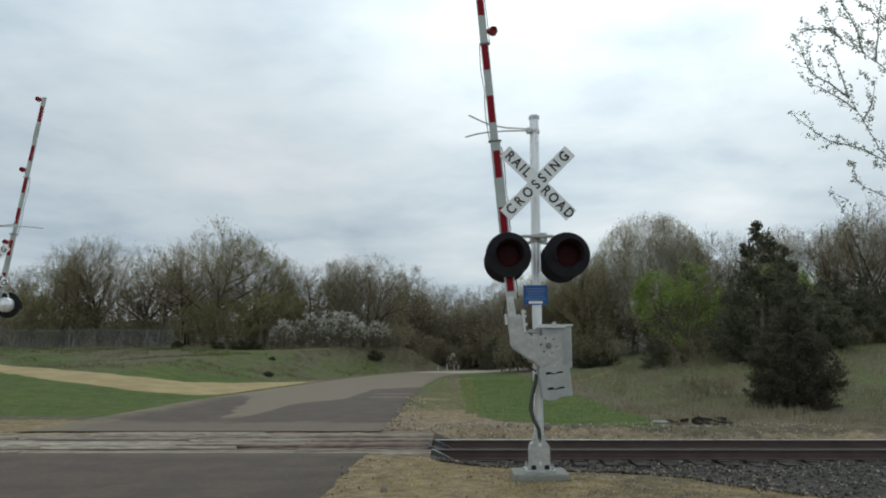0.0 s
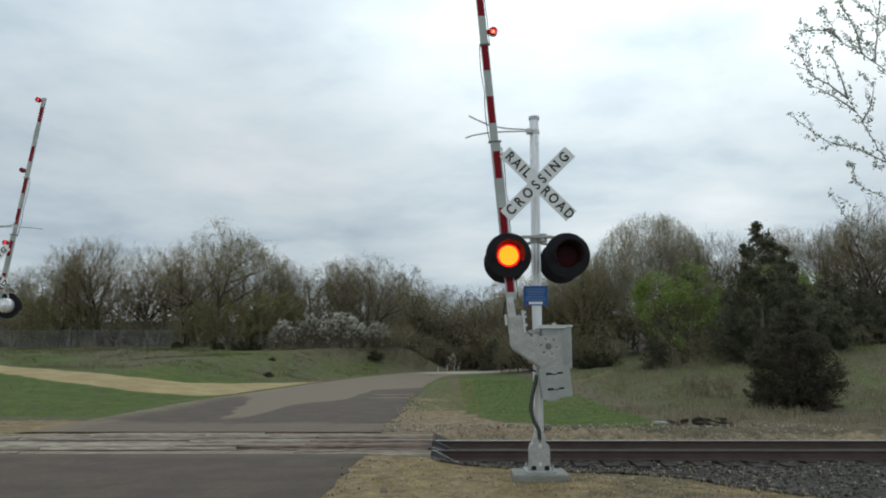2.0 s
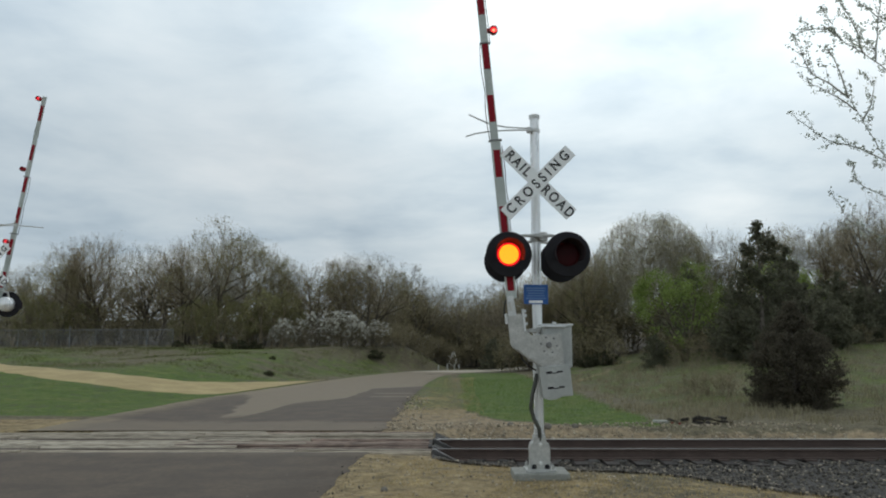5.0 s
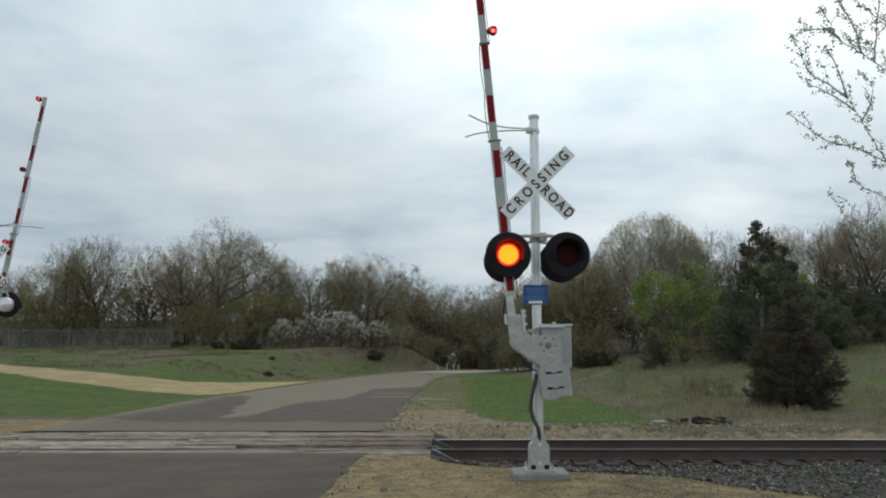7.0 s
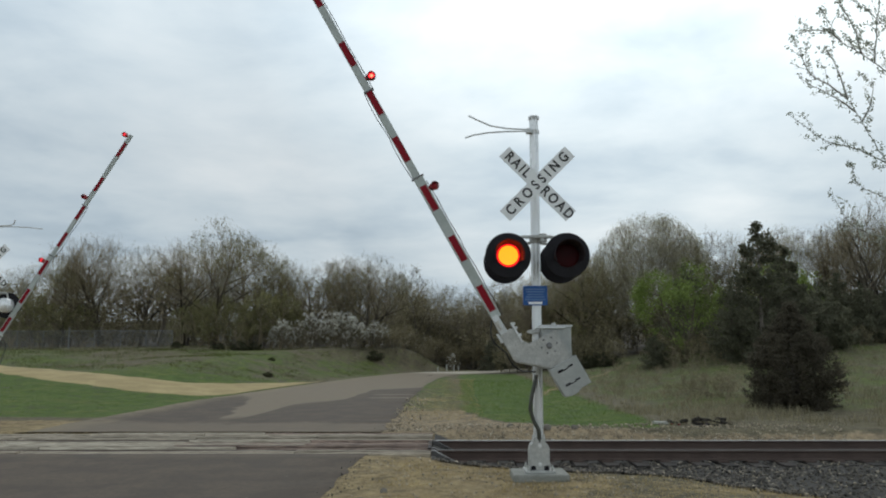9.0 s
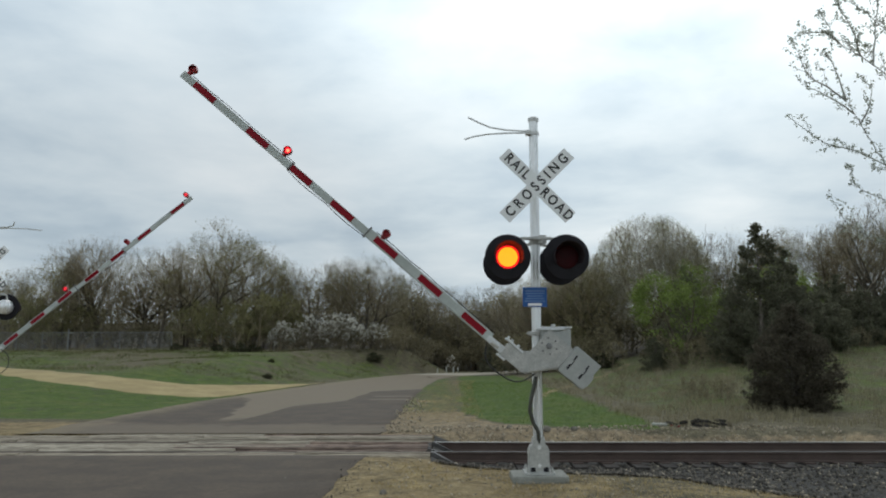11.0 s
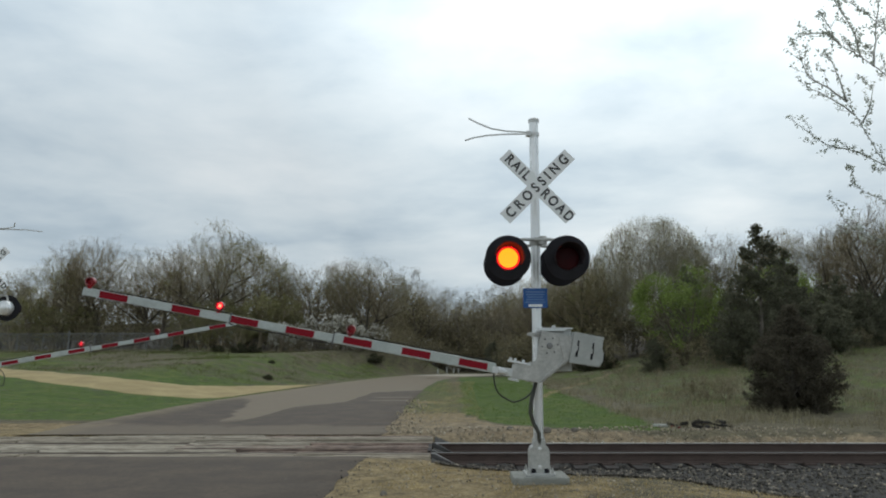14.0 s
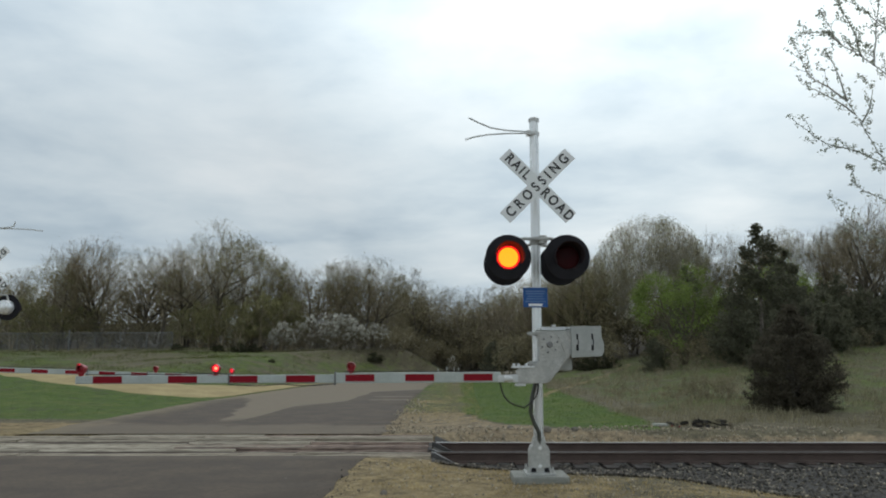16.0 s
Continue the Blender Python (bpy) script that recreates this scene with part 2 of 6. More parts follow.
LAWN = leafy("lawn_blades", (0.095, 0.175, 0.016), (0.15, 0.245, 0.034), per_object=0)
RANK = leafy("dull_rank_grass", (0.105, 0.120, 0.034), (0.175, 0.180, 0.068), per_object=0)
CHAIN = surface("chain_link_wire", (0.22, 0.225, 0.225), (0.32, 0.325, 0.325), rough=0.5, metal=0.5, grain=20, relief=0)
POSTWHITE = surface("white_post_paint", (0.42, 0.42, 0.38), (0.55, 0.55, 0.5), rough=0.6, grain=20, relief=0.05)


def ground_material():
    """Lawn, dry grass and tan grit, mixed by where each grows, with uneven edges."""
    m = bpy.data.materials.new("ground_cover")
    m.use_nodes = True
    t = m.node_tree
    p = t.nodes["Principled BSDF"]
    p.inputs["Roughness"].default_value = 0.95
    tc = t.nodes.new("ShaderNodeTexCoord")
    n1 = node(t, "ShaderNodeTexNoise", Scale=0.55, Detail=10.0, Roughness=0.72)
    n2 = node(t, "ShaderNodeTexNoise", Scale=7.0, Detail=6.0, Roughness=0.75)
    n3 = node(t, "ShaderNodeTexNoise", Scale=38.0, Detail=3.0, Roughness=0.7)
    for n in (n1, n2, n3):
        t.links.new(tc.outputs["Object"], n.inputs["Vector"])

    def blend(fac, one, two):
        mx = t.nodes.new("ShaderNodeMix")
        mx.data_type = "RGBA"
        t.links.new(fac, mx.inputs[0])
        t.links.new(one, mx.inputs[6])
        t.links.new(two, mx.inputs[7])
        return mx.outputs[2]

    def mask(name):
        at = t.nodes.new("ShaderNodeAttribute")
        at.attribute_name = name
        i = node(t, "ShaderNodeMath")
        i.operation = "MULTIPLY_ADD"
        t.links.new(n1.outputs[0], i.inputs[0])
        i.inputs[1].default_value = 1.5
        i.inputs[2].default_value = -1.05
        j = node(t, "ShaderNodeMath")
        j.operation = "MULTIPLY_ADD"
        t.links.new(n2.outputs[0], j.inputs[0])
        j.inputs[1].default_value = 0.6
        t.links.new(i.outputs[0], j.inputs[2])
        s = node(t, "ShaderNodeMath")
        s.operation = "ADD"
        t.links.new(at.outputs["Fac"], s.inputs[0])
        t.links.new(j.outputs[0], s.inputs[1])
        return ramp(t, [(0.35, (0, 0, 0)), (0.65, (1, 1, 1))], s.outputs[0]).outputs[0]

    green = ramp(t, [(0.3, (0.055, 0.104, 0.009)), (0.5, (0.083, 0.136, 0.014)), (0.7, (0.136, 0.149, 0.033))], n1.outputs[0]).outputs[0]
    dry = ramp(t, [(0.3, (0.085, 0.074, 0.042)), (0.5, (0.150, 0.128, 0.074)), (0.7, (0.24, 0.202, 0.122))], n2.outputs[0]).outputs[0]
    grit = ramp(t, [(0.3, (0.165, 0.118, 0.054)), (0.5, (0.30, 0.224, 0.110)), (0.7, (0.46, 0.365, 0.205))], n2.outputs[0]).outputs[0]
    shale = ramp(t, [(0.3, (0.165, 0.126, 0.082)), (0.5, (0.295, 0.226, 0.140)), (0.7, (0.43, 0.345, 0.23))], n2.outputs[0]).outputs[0]
    by_track = t.nodes.new("ShaderNodeAttribute")
    by_track.attribute_name = "shale"
    grit = blend(by_track.outputs["Fac"], grit, shale)
    litter = ramp(t, [(0.3, (0.060, 0.050, 0.034)), (0.7, (0.115, 0.096, 0.066))], n2.outputs[0]).outputs[0]
    col = blend(mask("lawn"), dry, green)
    col = blend(mask("grit"), col, grit)
    col = blend(mask("wood"), col, litter)
    n4 = node(t, "ShaderNodeTexNoise", Scale=2.2, Detail=8.0, Roughness=0.75)
    t.links.new(tc.outputs["Object"], n4.inputs["Vector"])
    spots = t.nodes.new("ShaderNodeMix")
    spots.data_type = "FLOAT"
    spots.inputs[0].default_value = 0.6
    t.links.new(n3.outputs[0], spots.inputs[2])
    t.links.new(n4.outputs[0], spots.inputs[3])
    spot = ramp(t, [(0.40, (0.50, 0.50, 0.50)), (0.52, (1.0, 1.0, 1.0)), (0.62, (1.35, 1.32, 1.25))], spots.outputs[0])
    mu = t.nodes.new("ShaderNodeMix")
    mu.data_type, mu.blend_type = "RGBA", "MULTIPLY"
    mu.inputs[0].default_value = 1.0
    t.links.new(col, mu.inputs[6])
    t.links.new(spot.outputs[0], mu.inputs[7])
    t.links.new(mu.outputs[2], p.inputs["Base Color"])
    bp = node(t, "ShaderNodeBump", Strength=0.7, Distance=0.04)
    t.links.new(n3.outputs[0], bp.inputs["Height"])
    t.links.new(bp.outputs[0], p.inputs["Normal"])
    return m


GROUND = ground_material()


def wear_road():
    """Pale worn wheel track and patched asphalt, mixed into the road surface."""
    t = ASPHALT.node_tree
    p = t.nodes["Principled BSDF"]
    old = p.inputs["Base Color"].links[0].from_socket

    def calc(kind, a, b, c=None):
        n = t.nodes.new("ShaderNodeMath")
        n.operation = kind
        for k, v in enumerate((a, b, c)):
            if isinstance(v, (int, float)):
                n.inputs[k].default_value = v
            elif v is not None:
                t.links.new(v, n.inputs[k])
        return n.outputs[0]

    tc = t.nodes.new("ShaderNodeTexCoord")
    xyz = t.nodes.new("ShaderNodeSeparateXYZ")
    t.links.new(tc.outputs["Object"], xyz.inputs[0])
    x, y = xyz.outputs[0], xyz.outputs[1]
    nz = node(t, "ShaderNodeTexNoise", Scale=0.55, Detail=5.0, Roughness=0.6)
    t.links.new(tc.outputs["Object"], nz.inputs["Vector"])
    fine = node(t, "ShaderNodeTexNoise", Scale=2.6, Detail=6.0, Roughness=0.7)
    t.links.new(tc.outputs["Object"], fine.inputs["Vector"])
    off = calc("MULTIPLY_ADD", nz.outputs[0], 2.2, -1.1)
    rag = calc("MULTIPLY_ADD", fine.outputs[0], 1.6, -0.8)
    # where the pale worn surface begins along the road, by the place across it (fiftieths of a metre)
    begins = [(-10.0, 34), (-8.0, 31), (-7.0, 28.5), (-6.2, 24.0), (-5.7, 20.6), (-5.15, 21.0), (-4.9, 25.5), (-3.5, 28.3), (-3.1, 35), (-1.0, 37)]
    at = ramp(t, [((x0 + 10) / 10, (y0 / 50,) * 3) for x0, y0 in begins], calc("MULTIPLY_ADD", calc("MULTIPLY_ADD", off, 0.25, x), 0.1, 1.0)).outputs[0]
    past = calc("SUBTRACT", calc("ADD", calc("ADD", y, off), rag), calc("MULTIPLY", at, 50.0))
    swath = ramp(t, [(0.47, (0, 0, 0)), (0.55, (1, 1, 1))], calc("MULTIPLY_ADD", past, 0.1, 0.5)).outputs[0]
    strip_by = ramp(t, [(0.40, (1, 1, 1)), (0.50, (0, 0, 0))], calc("MULTIPLY", calc("ADD", calc("SUBTRACT", y, 17.0), calc("MULTIPLY", calc("ADD", off, rag), 1.3)), 0.2)).outputs[0]
    beyond = ramp(t, [(0.42, (0, 0, 0)), (0.43, (1, 1, 1))], calc("MULTIPLY", y, 0.025)).outputs[0]
    strip_far = calc("MULTIPLY", calc("MULTIPLY", strip_by, beyond), 0.6)
    seams = None
    for y0 in (29.4, 31.4):
        d = calc("ABSOLUTE", calc("ADD", calc("SUBTRACT", y, y0), calc("MULTIPLY", rag, 0.5)), 0)
        line = ramp(t, [(0.25, (0.75, 0.75, 0.75)), (0.45, (0, 0, 0))], d).outputs[0]
        seams = line if seams is None else calc("MAXIMUM", seams, line)
    right_lane = ramp(t, [(0.70, (0, 0, 0)), (0.76, (1, 1, 1))], calc("MULTIPLY_ADD", calc("ADD", x, rag), 0.1, 1.0)).outputs[0]
    fac = calc("MAXIMUM", calc("MAXIMUM", swath, strip_far), calc("MULTIPLY", seams, right_lane))
    fac = calc("MULTIPLY", fac, calc("MULTIPLY_ADD", fine.outputs[0], 0.7, 0.65))
    # dirt drifting over the left edge
    left = ramp(t, [((y0 - 15) / 50, ((x0 + 10) / 10,) * 3) for y0, x0 in ((17, -9.7), (28, -9.3), (36, -8.2), (44, -6.9), (53, -5.4), (61, -3.4))], calc("MULTIPLY_ADD", y, 0.02, -0.3)).outputs[0]
    inside = calc("SUBTRACT", calc("ADD", x, 10.0), calc("MULTIPLY", left, 10.0))
    inside = calc("ADD", inside, calc("ADD", off, calc("MULTIPLY", rag, 1.3)))
    drift = ramp(t, [(0.30, (0.85, 0.85, 0.85)), (0.75, (0, 0, 0))], calc("MULTIPLY_ADD", inside, 0.45, 0.1)).outputs[0]
    drift = calc("MULTIPLY", drift, beyond)
    dirt = t.nodes.new("ShaderNodeMix")
    dirt.data_type = "RGBA"
    mx = t.nodes.new("ShaderNodeMix")
    mx.data_type = "RGBA"
    t.links.new(calc("MINIMUM", calc("MULTIPLY", fac, 0.85), 1.0), mx.inputs[0])
    t.links.new(old, mx.inputs[6])
    mx.inputs[7].default_value = (0.226, 0.180, 0.124, 1)
    t.links.new(drift, dirt.inputs[0])
    t.links.new(mx.outputs[2], dirt.inputs[6])
    dirt.inputs[7].default_value = (0.235, 0.185, 0.112, 1)
    round_bend = ramp(t, [(0.0, (0, 0, 0)), (1.0, (1, 1, 1))], calc("MULTIPLY_ADD", calc("ADD", calc("ADD", y, calc("MULTIPLY", x, 0.6)), rag), 0.3, -17.4)).outputs[0]
    pale = t.nodes.new("ShaderNodeMix")
    pale.data_type = "RGBA"
    t.links.new(round_bend, pale.inputs[0])
    t.links.new(dirt.outputs[2], pale.inputs[6])
    pale.inputs[7].default_value = (0.43, 0.385, 0.305, 1)
    t.links.new(pale.outputs[2], p.inputs["Base Color"])


wear_road()


# ------------------------------------------------------------------ mesh helpers
def raw(name, verts, faces, material, parent=None, label="", kind=""):
    me = bpy.data.meshes.new(name)
    me.from_pydata([tuple(v) for v in verts], [], [tuple(f) for f in faces])
    me.materials.append(material)
    me.update()
    ob = new(name, me)
    ob.parent = parent
    return tagged(ob, label, "", "", kind)


def part(name, bm, material, parent, label="", smooth=False):
    me = bpy.data.meshes.new(name)
    bm.to_mesh(me)
    bm.free()
    for m in material if isinstance(material, (list, tuple)) else [material]:
        me.materials.append(m)
    if smooth:
        for f in me.polygons:
            f.use_smooth = True
        me.set_sharp_from_angle(angle=radians(40))
    ob = new(name, me)
    ob.parent = parent
    return tagged(ob, label)


def thing(name, m, label, category, group="", kind=""):
    ob = new(name)
    ob.matrix_world = m
    return tagged(ob, label, category, group, kind)


def box(bm, centre, size, bevel=0.0, turn=None, mat=0):
    r = bmesh.ops.create_cube(bm, size=1.0, matrix=Matrix.Translation(centre) @ (turn or Matrix()) @ Matrix.Diagonal((*size, 1)))
    if bevel:
        edges = list({e for v in r["verts"] for e in v.link_edges})
        bmesh.ops.bevel(bm, geom=edges, offset=bevel, segments=2, affect="EDGES", profile=0.6)
    return bm


def rod(bm, a, b, r0, r1=None, n=12, caps=True):
    a, b = Vector(a), Vector(b)
    q = (b - a).to_track_quat("Z", "Y").to_matrix().to_4x4()
    bmesh.ops.create_cone(bm, cap_ends=caps, segments=n, radius1=r0, radius2=r0 if r1 is None else r1, depth=(b - a).length,
                          matrix=Matrix.Translation((a + b) / 2) @ q)
    return bm


def tube(bm, pts, r, n=8):
    pts = [Vector(p) for p in pts]
    rings = []
    for i, p in enumerate(pts):
        d = (pts[min(i + 1, len(pts) - 1)] - pts[max(i - 1, 0)]).normalized()
        side = d.cross(Vector((0.13, 0.31, 0.94))).normalized()
        up = side.cross(d)
        rr = r[i] if isinstance(r, (list, tuple)) else r
        rings.append([bm.verts.new(p + rr * (math.cos(k * math.tau / n) * side + math.sin(k * math.tau / n) * up)) for k in range(n)])
    for a, b in zip(rings, rings[1:]):
        for k in range(n):
            bm.faces.new((a[k], a[(k + 1) % n], b[(k + 1) % n], b[k]))
    bm.faces.new(rings[0][::-1])
    bm.faces.new(rings[-1])
    return bm


def plate(bm, outline, y0, y1, bevel=0.0):
    """A plate from an outline in x and z, from y0 to y1."""
    front = [bm.verts.new((x, y0, z)) for x, z in outline]
    back = [bm.verts.new((x, y1, z)) for x, z in outline]
    made = [bm.faces.new(front), bm.faces.new(back[::-1])]
    n = len(outline)
    for k in range(n):
        made.append(bm.faces.new((front[k], back[k], back[(k + 1) % n], front[(k + 1) % n])))
    bmesh.ops.recalc_face_normals(bm, faces=made)
    if bevel:
        bmesh.ops.bevel(bm, geom=list(made[0].edges) + list(made[1].edges), offset=bevel, segments=2, affect="EDGES")
    return bm


def turned(bm, profile, n=32, start=0.0, stop=math.tau):
    """A shape turned about the y axis from (radius, y) points."""
    whole = stop - start > 6.2
    count = n if whole else n + 1
    rings = [[bm.verts.new((r * math.cos(start + (stop - start) * k / n), y, r * math.sin(start + (stop - start) * k / n))) for k in range(count)] for r, y in profile]
    for a, b in zip(rings, rings[1:]):
        for k in range(n):
            j = (k + 1) % count
            bm.faces.new((a[k], a[j], b[j], b[k]))
    bmesh.ops.remove_doubles(bm, verts=bm.verts, dist=1e-5)
    bmesh.ops.recalc_face_normals(bm, faces=bm.faces)
    return bm


def sm(a, b, t):
    t = min(1.0, max(0.0, (t - a) / (b - a)))
    return t * t * (3 - 2 * t)


def lin(t, table):
    """Linear between (at, value) pairs."""
    for (a, va), (b, vb) in zip(table, table[1:]):
        if t <= b:
            return va + (vb - va) * max(0.0, (t - a) / (b - a))
    return table[-1][1]


# ------------------------------------------------------------------ the lie of the land
ROAD_RIGHT = [(-30, -1.9), (9, -1.45), (13, -1.3), (20, -1.2), (30, -1.1), (42, -0.75), (50, -0.2), (57, 1.0), (60, 2.6), (62, 6.0), (63, 14.0)]
ROAD_LEFT = [(-30, -9.8), (20, -9.6), (28, -9.3), (36, -8.2), (44, -6.9), (53, -5.4), (61, -3.4), (65, -0.6), (67.5, 4.0), (69, 14.0)]
RAIL_NEAR, RAIL_FAR = 14.38, 15.89
TRACK = (RAIL_NEAR + RAIL_FAR) / 2
PANEL_END = -0.2


def ballast_edge(x):
    return lin(x, [(-0.2, 12.95), (0.8, 11.95), (1.8, 11.35), (3.0, 11.0), (3.7, 10.35), (4.2, 9.75), (5.6, 8.8), (9, 7.8), (20, 6.0)])


def ground_z(x, y):
    off = max(lin(y, ROAD_LEFT) - x, 0.8 * (y - lin(x, [(-5.4, 53), (-3.4, 61), (-0.6, 65), (4, 67.5), (14, 69)])) * sm(-5.4, 0.5, x) * (1 - sm(-4.6, 0.2, x)))
    left = sm(0.3, 7.5, off) * min(1.0, max(0.0, (y - 22) / 41)) * 1.95 * (1 - sm(-4.0, 1.0, x) * sm(57, 63, y))
    right = sm(3, 26, x) * min(1.0, max(0.0, (y - 20) / 30)) * 2.7
    right += sm(26, 60, x) * sm(18, 50, y) * 2.0
    back = lin(x, [(-40, 74), (-14, 76), (-6, 86), (0, 98), (6, 88), (12, 72), (30, 62), (60, 54)])
    right += 4.0 * sm(back, back + 40, y)
    beside = sm(-0.35, 0.15, x) + sm(-9.9, -10.6, x)
    near = ballast_edge(x) if x > -1 else 12.9
    dip = -0.268 * beside * sm(near - 0.25, near + 1.5, y) * (1 - sm(17.0, 18.0, y))
    under = -0.16 * sm(-10.6, -10.2, x) * (1 - sm(-0.30, -0.15, x)) * sm(13.62, 13.74, y) * (1 - sm(16.95, 17.15, y))
    slope = -0.10 * sm(2.5, 8, x) * (1 - sm(11, 13, y))
    pad = 0.06 * sm(-1.3, -0.6, x) * (1 - sm(4, 7, x)) * sm(5, 8, y) * (1 - sm(11.2, 12.6, y))
    bumps = 0.035 * noise.noise(Vector((x * 0.9, y * 0.9, 0))) + 0.012 * noise.noise(Vector((x * 4, y * 4, 3)))
    rough = 0.35 * noise.noise(Vector((x * 0.11, y * 0.11, 7))) * sm(24, 45, y) * (sm(1.5, 7, -3.5 - x) if x < -3.5 else sm(5, 11, x))
    road = 1.0 if lin(y, ROAD_LEFT) - 0.3 < x < lin(y, ROAD_RIGHT) + 0.3 and y < 64 else 0.0
    return left + right + dip + under + slope + pad + (bumps + rough) * (1 - road) + 0.02


def steps(stops):
    """Grid lines from (place, spacing) pairs, the spacing changing evenly between them."""
    out, at = [], stops[0][0]
    while at < stops[-1][0]:
        out.append(at)
        at += lin(at, stops)
    return out + [stops[-1][0]]


DRIVE_TOP = [(-60, 62), (-34, 50.5), (-25.5, 45.1), (-18.9, 38.9), (-14.6, 36.2), (-12.0, 36.4), (-10.2, 38.4), (-8.4, 42.2), (-6.6, 46.5)]   # upper edge of the gravel drive
DRIVE_FOOT = [(-60, 54), (-28, 40.5), (-20.1, 35.7), (-15.9, 32.6), (-13.1, 31.4), (-11.0, 31.2), (-9.4, 31.0), (-8.9, 31.0), (-8.6, 31.2)]


def along(line, f):
    k = min(int(f * (len(line) - 1)), len(line) - 2)
    g = f * (len(line) - 1) - k
    return tuple(a + (b - a) * g for a, b in zip(line[k], line[k + 1]))


def on_drive(x, y):
    top, foot = (lin(x, [(a, b) for a, b in line]) for line in (DRIVE_TOP, DRIVE_FOOT))
    return foot - 0.4 < y < top + 0.4


def ground():
    xs = steps([(-1500, 200), (-200, 30), (-45, 1.2), (-12, 0.6), (-3, 0.3), (9, 0.3), (30, 0.9), (60, 3), (200, 30), (1500, 200)])
    ys = steps([(-600, 150), (-60, 20), (-6, 2), (6, 0.35), (19, 0.3), (45, 0.8), (75, 1.5), (200, 25), (2500, 300)])
    verts = [(x, y, ground_z(x, y)) for y in ys for x in xs]
    w = len(xs)
    faces = [(j * w + i, j * w + i + 1, (j + 1) * w + i + 1, (j + 1) * w + i) for j in range(len(ys) - 1) for i in range(w - 1)]
    ob = raw("ground", verts, faces, GROUND, None, "spring ground of lawn, dry grass and tan grit", "structure")
    me = ob.data
    masks = {"lawn": [], "grit": [], "wood": [], "shale": []}
    for x, y, z in verts:
        edge = lin(y, ROAD_RIGHT)
        if x > (edge + lin(y, ROAD_LEFT)) / 2:
            start = lin(x, [(0.5, 23.6), (1.0, 21.0), (1.6, 19.7), (3.0, 18.6), (4.9, 17.9)])
            lawn = sm(0.0, 1.2, x - 0.016 * (y - 22) + 0.5 * noise.noise(Vector((x * 0.9, y * 0.35, 4)))) * sm(start - 0.3, start + 0.5, y) * (1 - sm(4.6, 5.8, x + 0.5 * noise.noise(Vector((0, y * 0.4, 0)))))
            lawn = max(lawn, 0.50 * sm(5, 7, x) * sm(19.5, 25, y), 0.55 * (1 - sm(0.3, 0.9, x)) * sm(20, 25, y))
            grit = 1 - sm(start - 0.8, start + 0.2, y) if y > 12 else 0.40 * (1 - sm(0.6, 2.2, x)) + 0.42
            grit = max(grit, 0.45 * (1 - sm(0.2, 0.8, x)) * (1 - sm(28, 40, y)))
            lawn *= 1 - 0.55 * sm(54, 60, y)
            f = min(1.0, max(0.0, (y - 32) / 18))
            trail = abs(x - (4.1 + 7.8 * f ** 1.3))
            if 31 < y < 51:
                grit = max(grit, 0.72 * (1 - sm(0.10, 0.34, trail)))
            wood = sm(50, 58, y + 0.5 * max(0, x - 20) - 4)
        else:
            thin = max(0.0, noise.noise(Vector((x * 0.13, y * 0.10, 2.0))) + 0.22) + 0.5 * max(0.0, noise.noise(Vector((x * 0.45, y * 0.30, 6.0))))
            lawn = sm(20.0, 21.5, y) * (0.74 - 0.20 * sm(36, 42, y)) - (0.10 + 0.22 * sm(35, 41, y)) * thin
            grit = 1 - sm(19.4, 20.6, y)
            wood = sm(-3, 2, y - lin(x, [(-40, 66), (-14, 67), (-6, 71), (-2, 71), (0, 71)]))
        masks["lawn"].append(lawn)
        masks["shale"].append(0.85 * sm(16.8, 17.4, y) * (1 - sm(20, 25, y)) * sm(-3, -1, x))
        masks["grit"].append(grit)
        masks["wood"].append(wood if y > 0 else 0)
    for key, values in masks.items():
        me.attributes.new(key, "FLOAT", "POINT").data.foreach_set("value", values)
    for f in me.polygons:
        f.use_smooth = True
    return ob


def strip(name, lines, material, label, lift_by, jag=0.0, lip=0.0):
    """A sheet over the ground from rows of (left, right, y), with uneven edges and a lip."""
    verts, faces, n = [], [], 14
    for i, (a, b) in enumerate(lines):
        (ax, ay), (bx, by) = a, b
        ja = jag * noise.noise(Vector((ax * 2.1, ay * 2.3, 1.0))) + jag * 0.5 * noise.noise(Vector((ax * 7, ay * 7, 1)))
        jb = jag * noise.noise(Vector((bx * 2.1, by * 2.3, 5.0))) + jag * 0.5 * noise.noise(Vector((bx * 7, by * 7, 5)))
        for k in range(n + 1):
            f = 1 - lip if lip and k == n - 1 else k / n
            x, y = ax + (bx - ax) * f + ja * (1 - f) + jb * f, ay + (by - ay) * f + (ja * (1 - f) + jb * f) * 0.3
            down = -0.09 if k in (0, n) else 0.0
            verts.append((x, y, ground_z(x, y) + lift_by + down))
    for i in range(len(lines) - 1):
        for k in range(n):
            o = i * (n + 1) + k
            faces.append((o, o + 1, o + n + 2, o + n + 1))
    ob = raw(name, verts, faces, material, None, label, "structure")
    for f in ob.data.polygons:
        f.use_smooth = True
    return ob


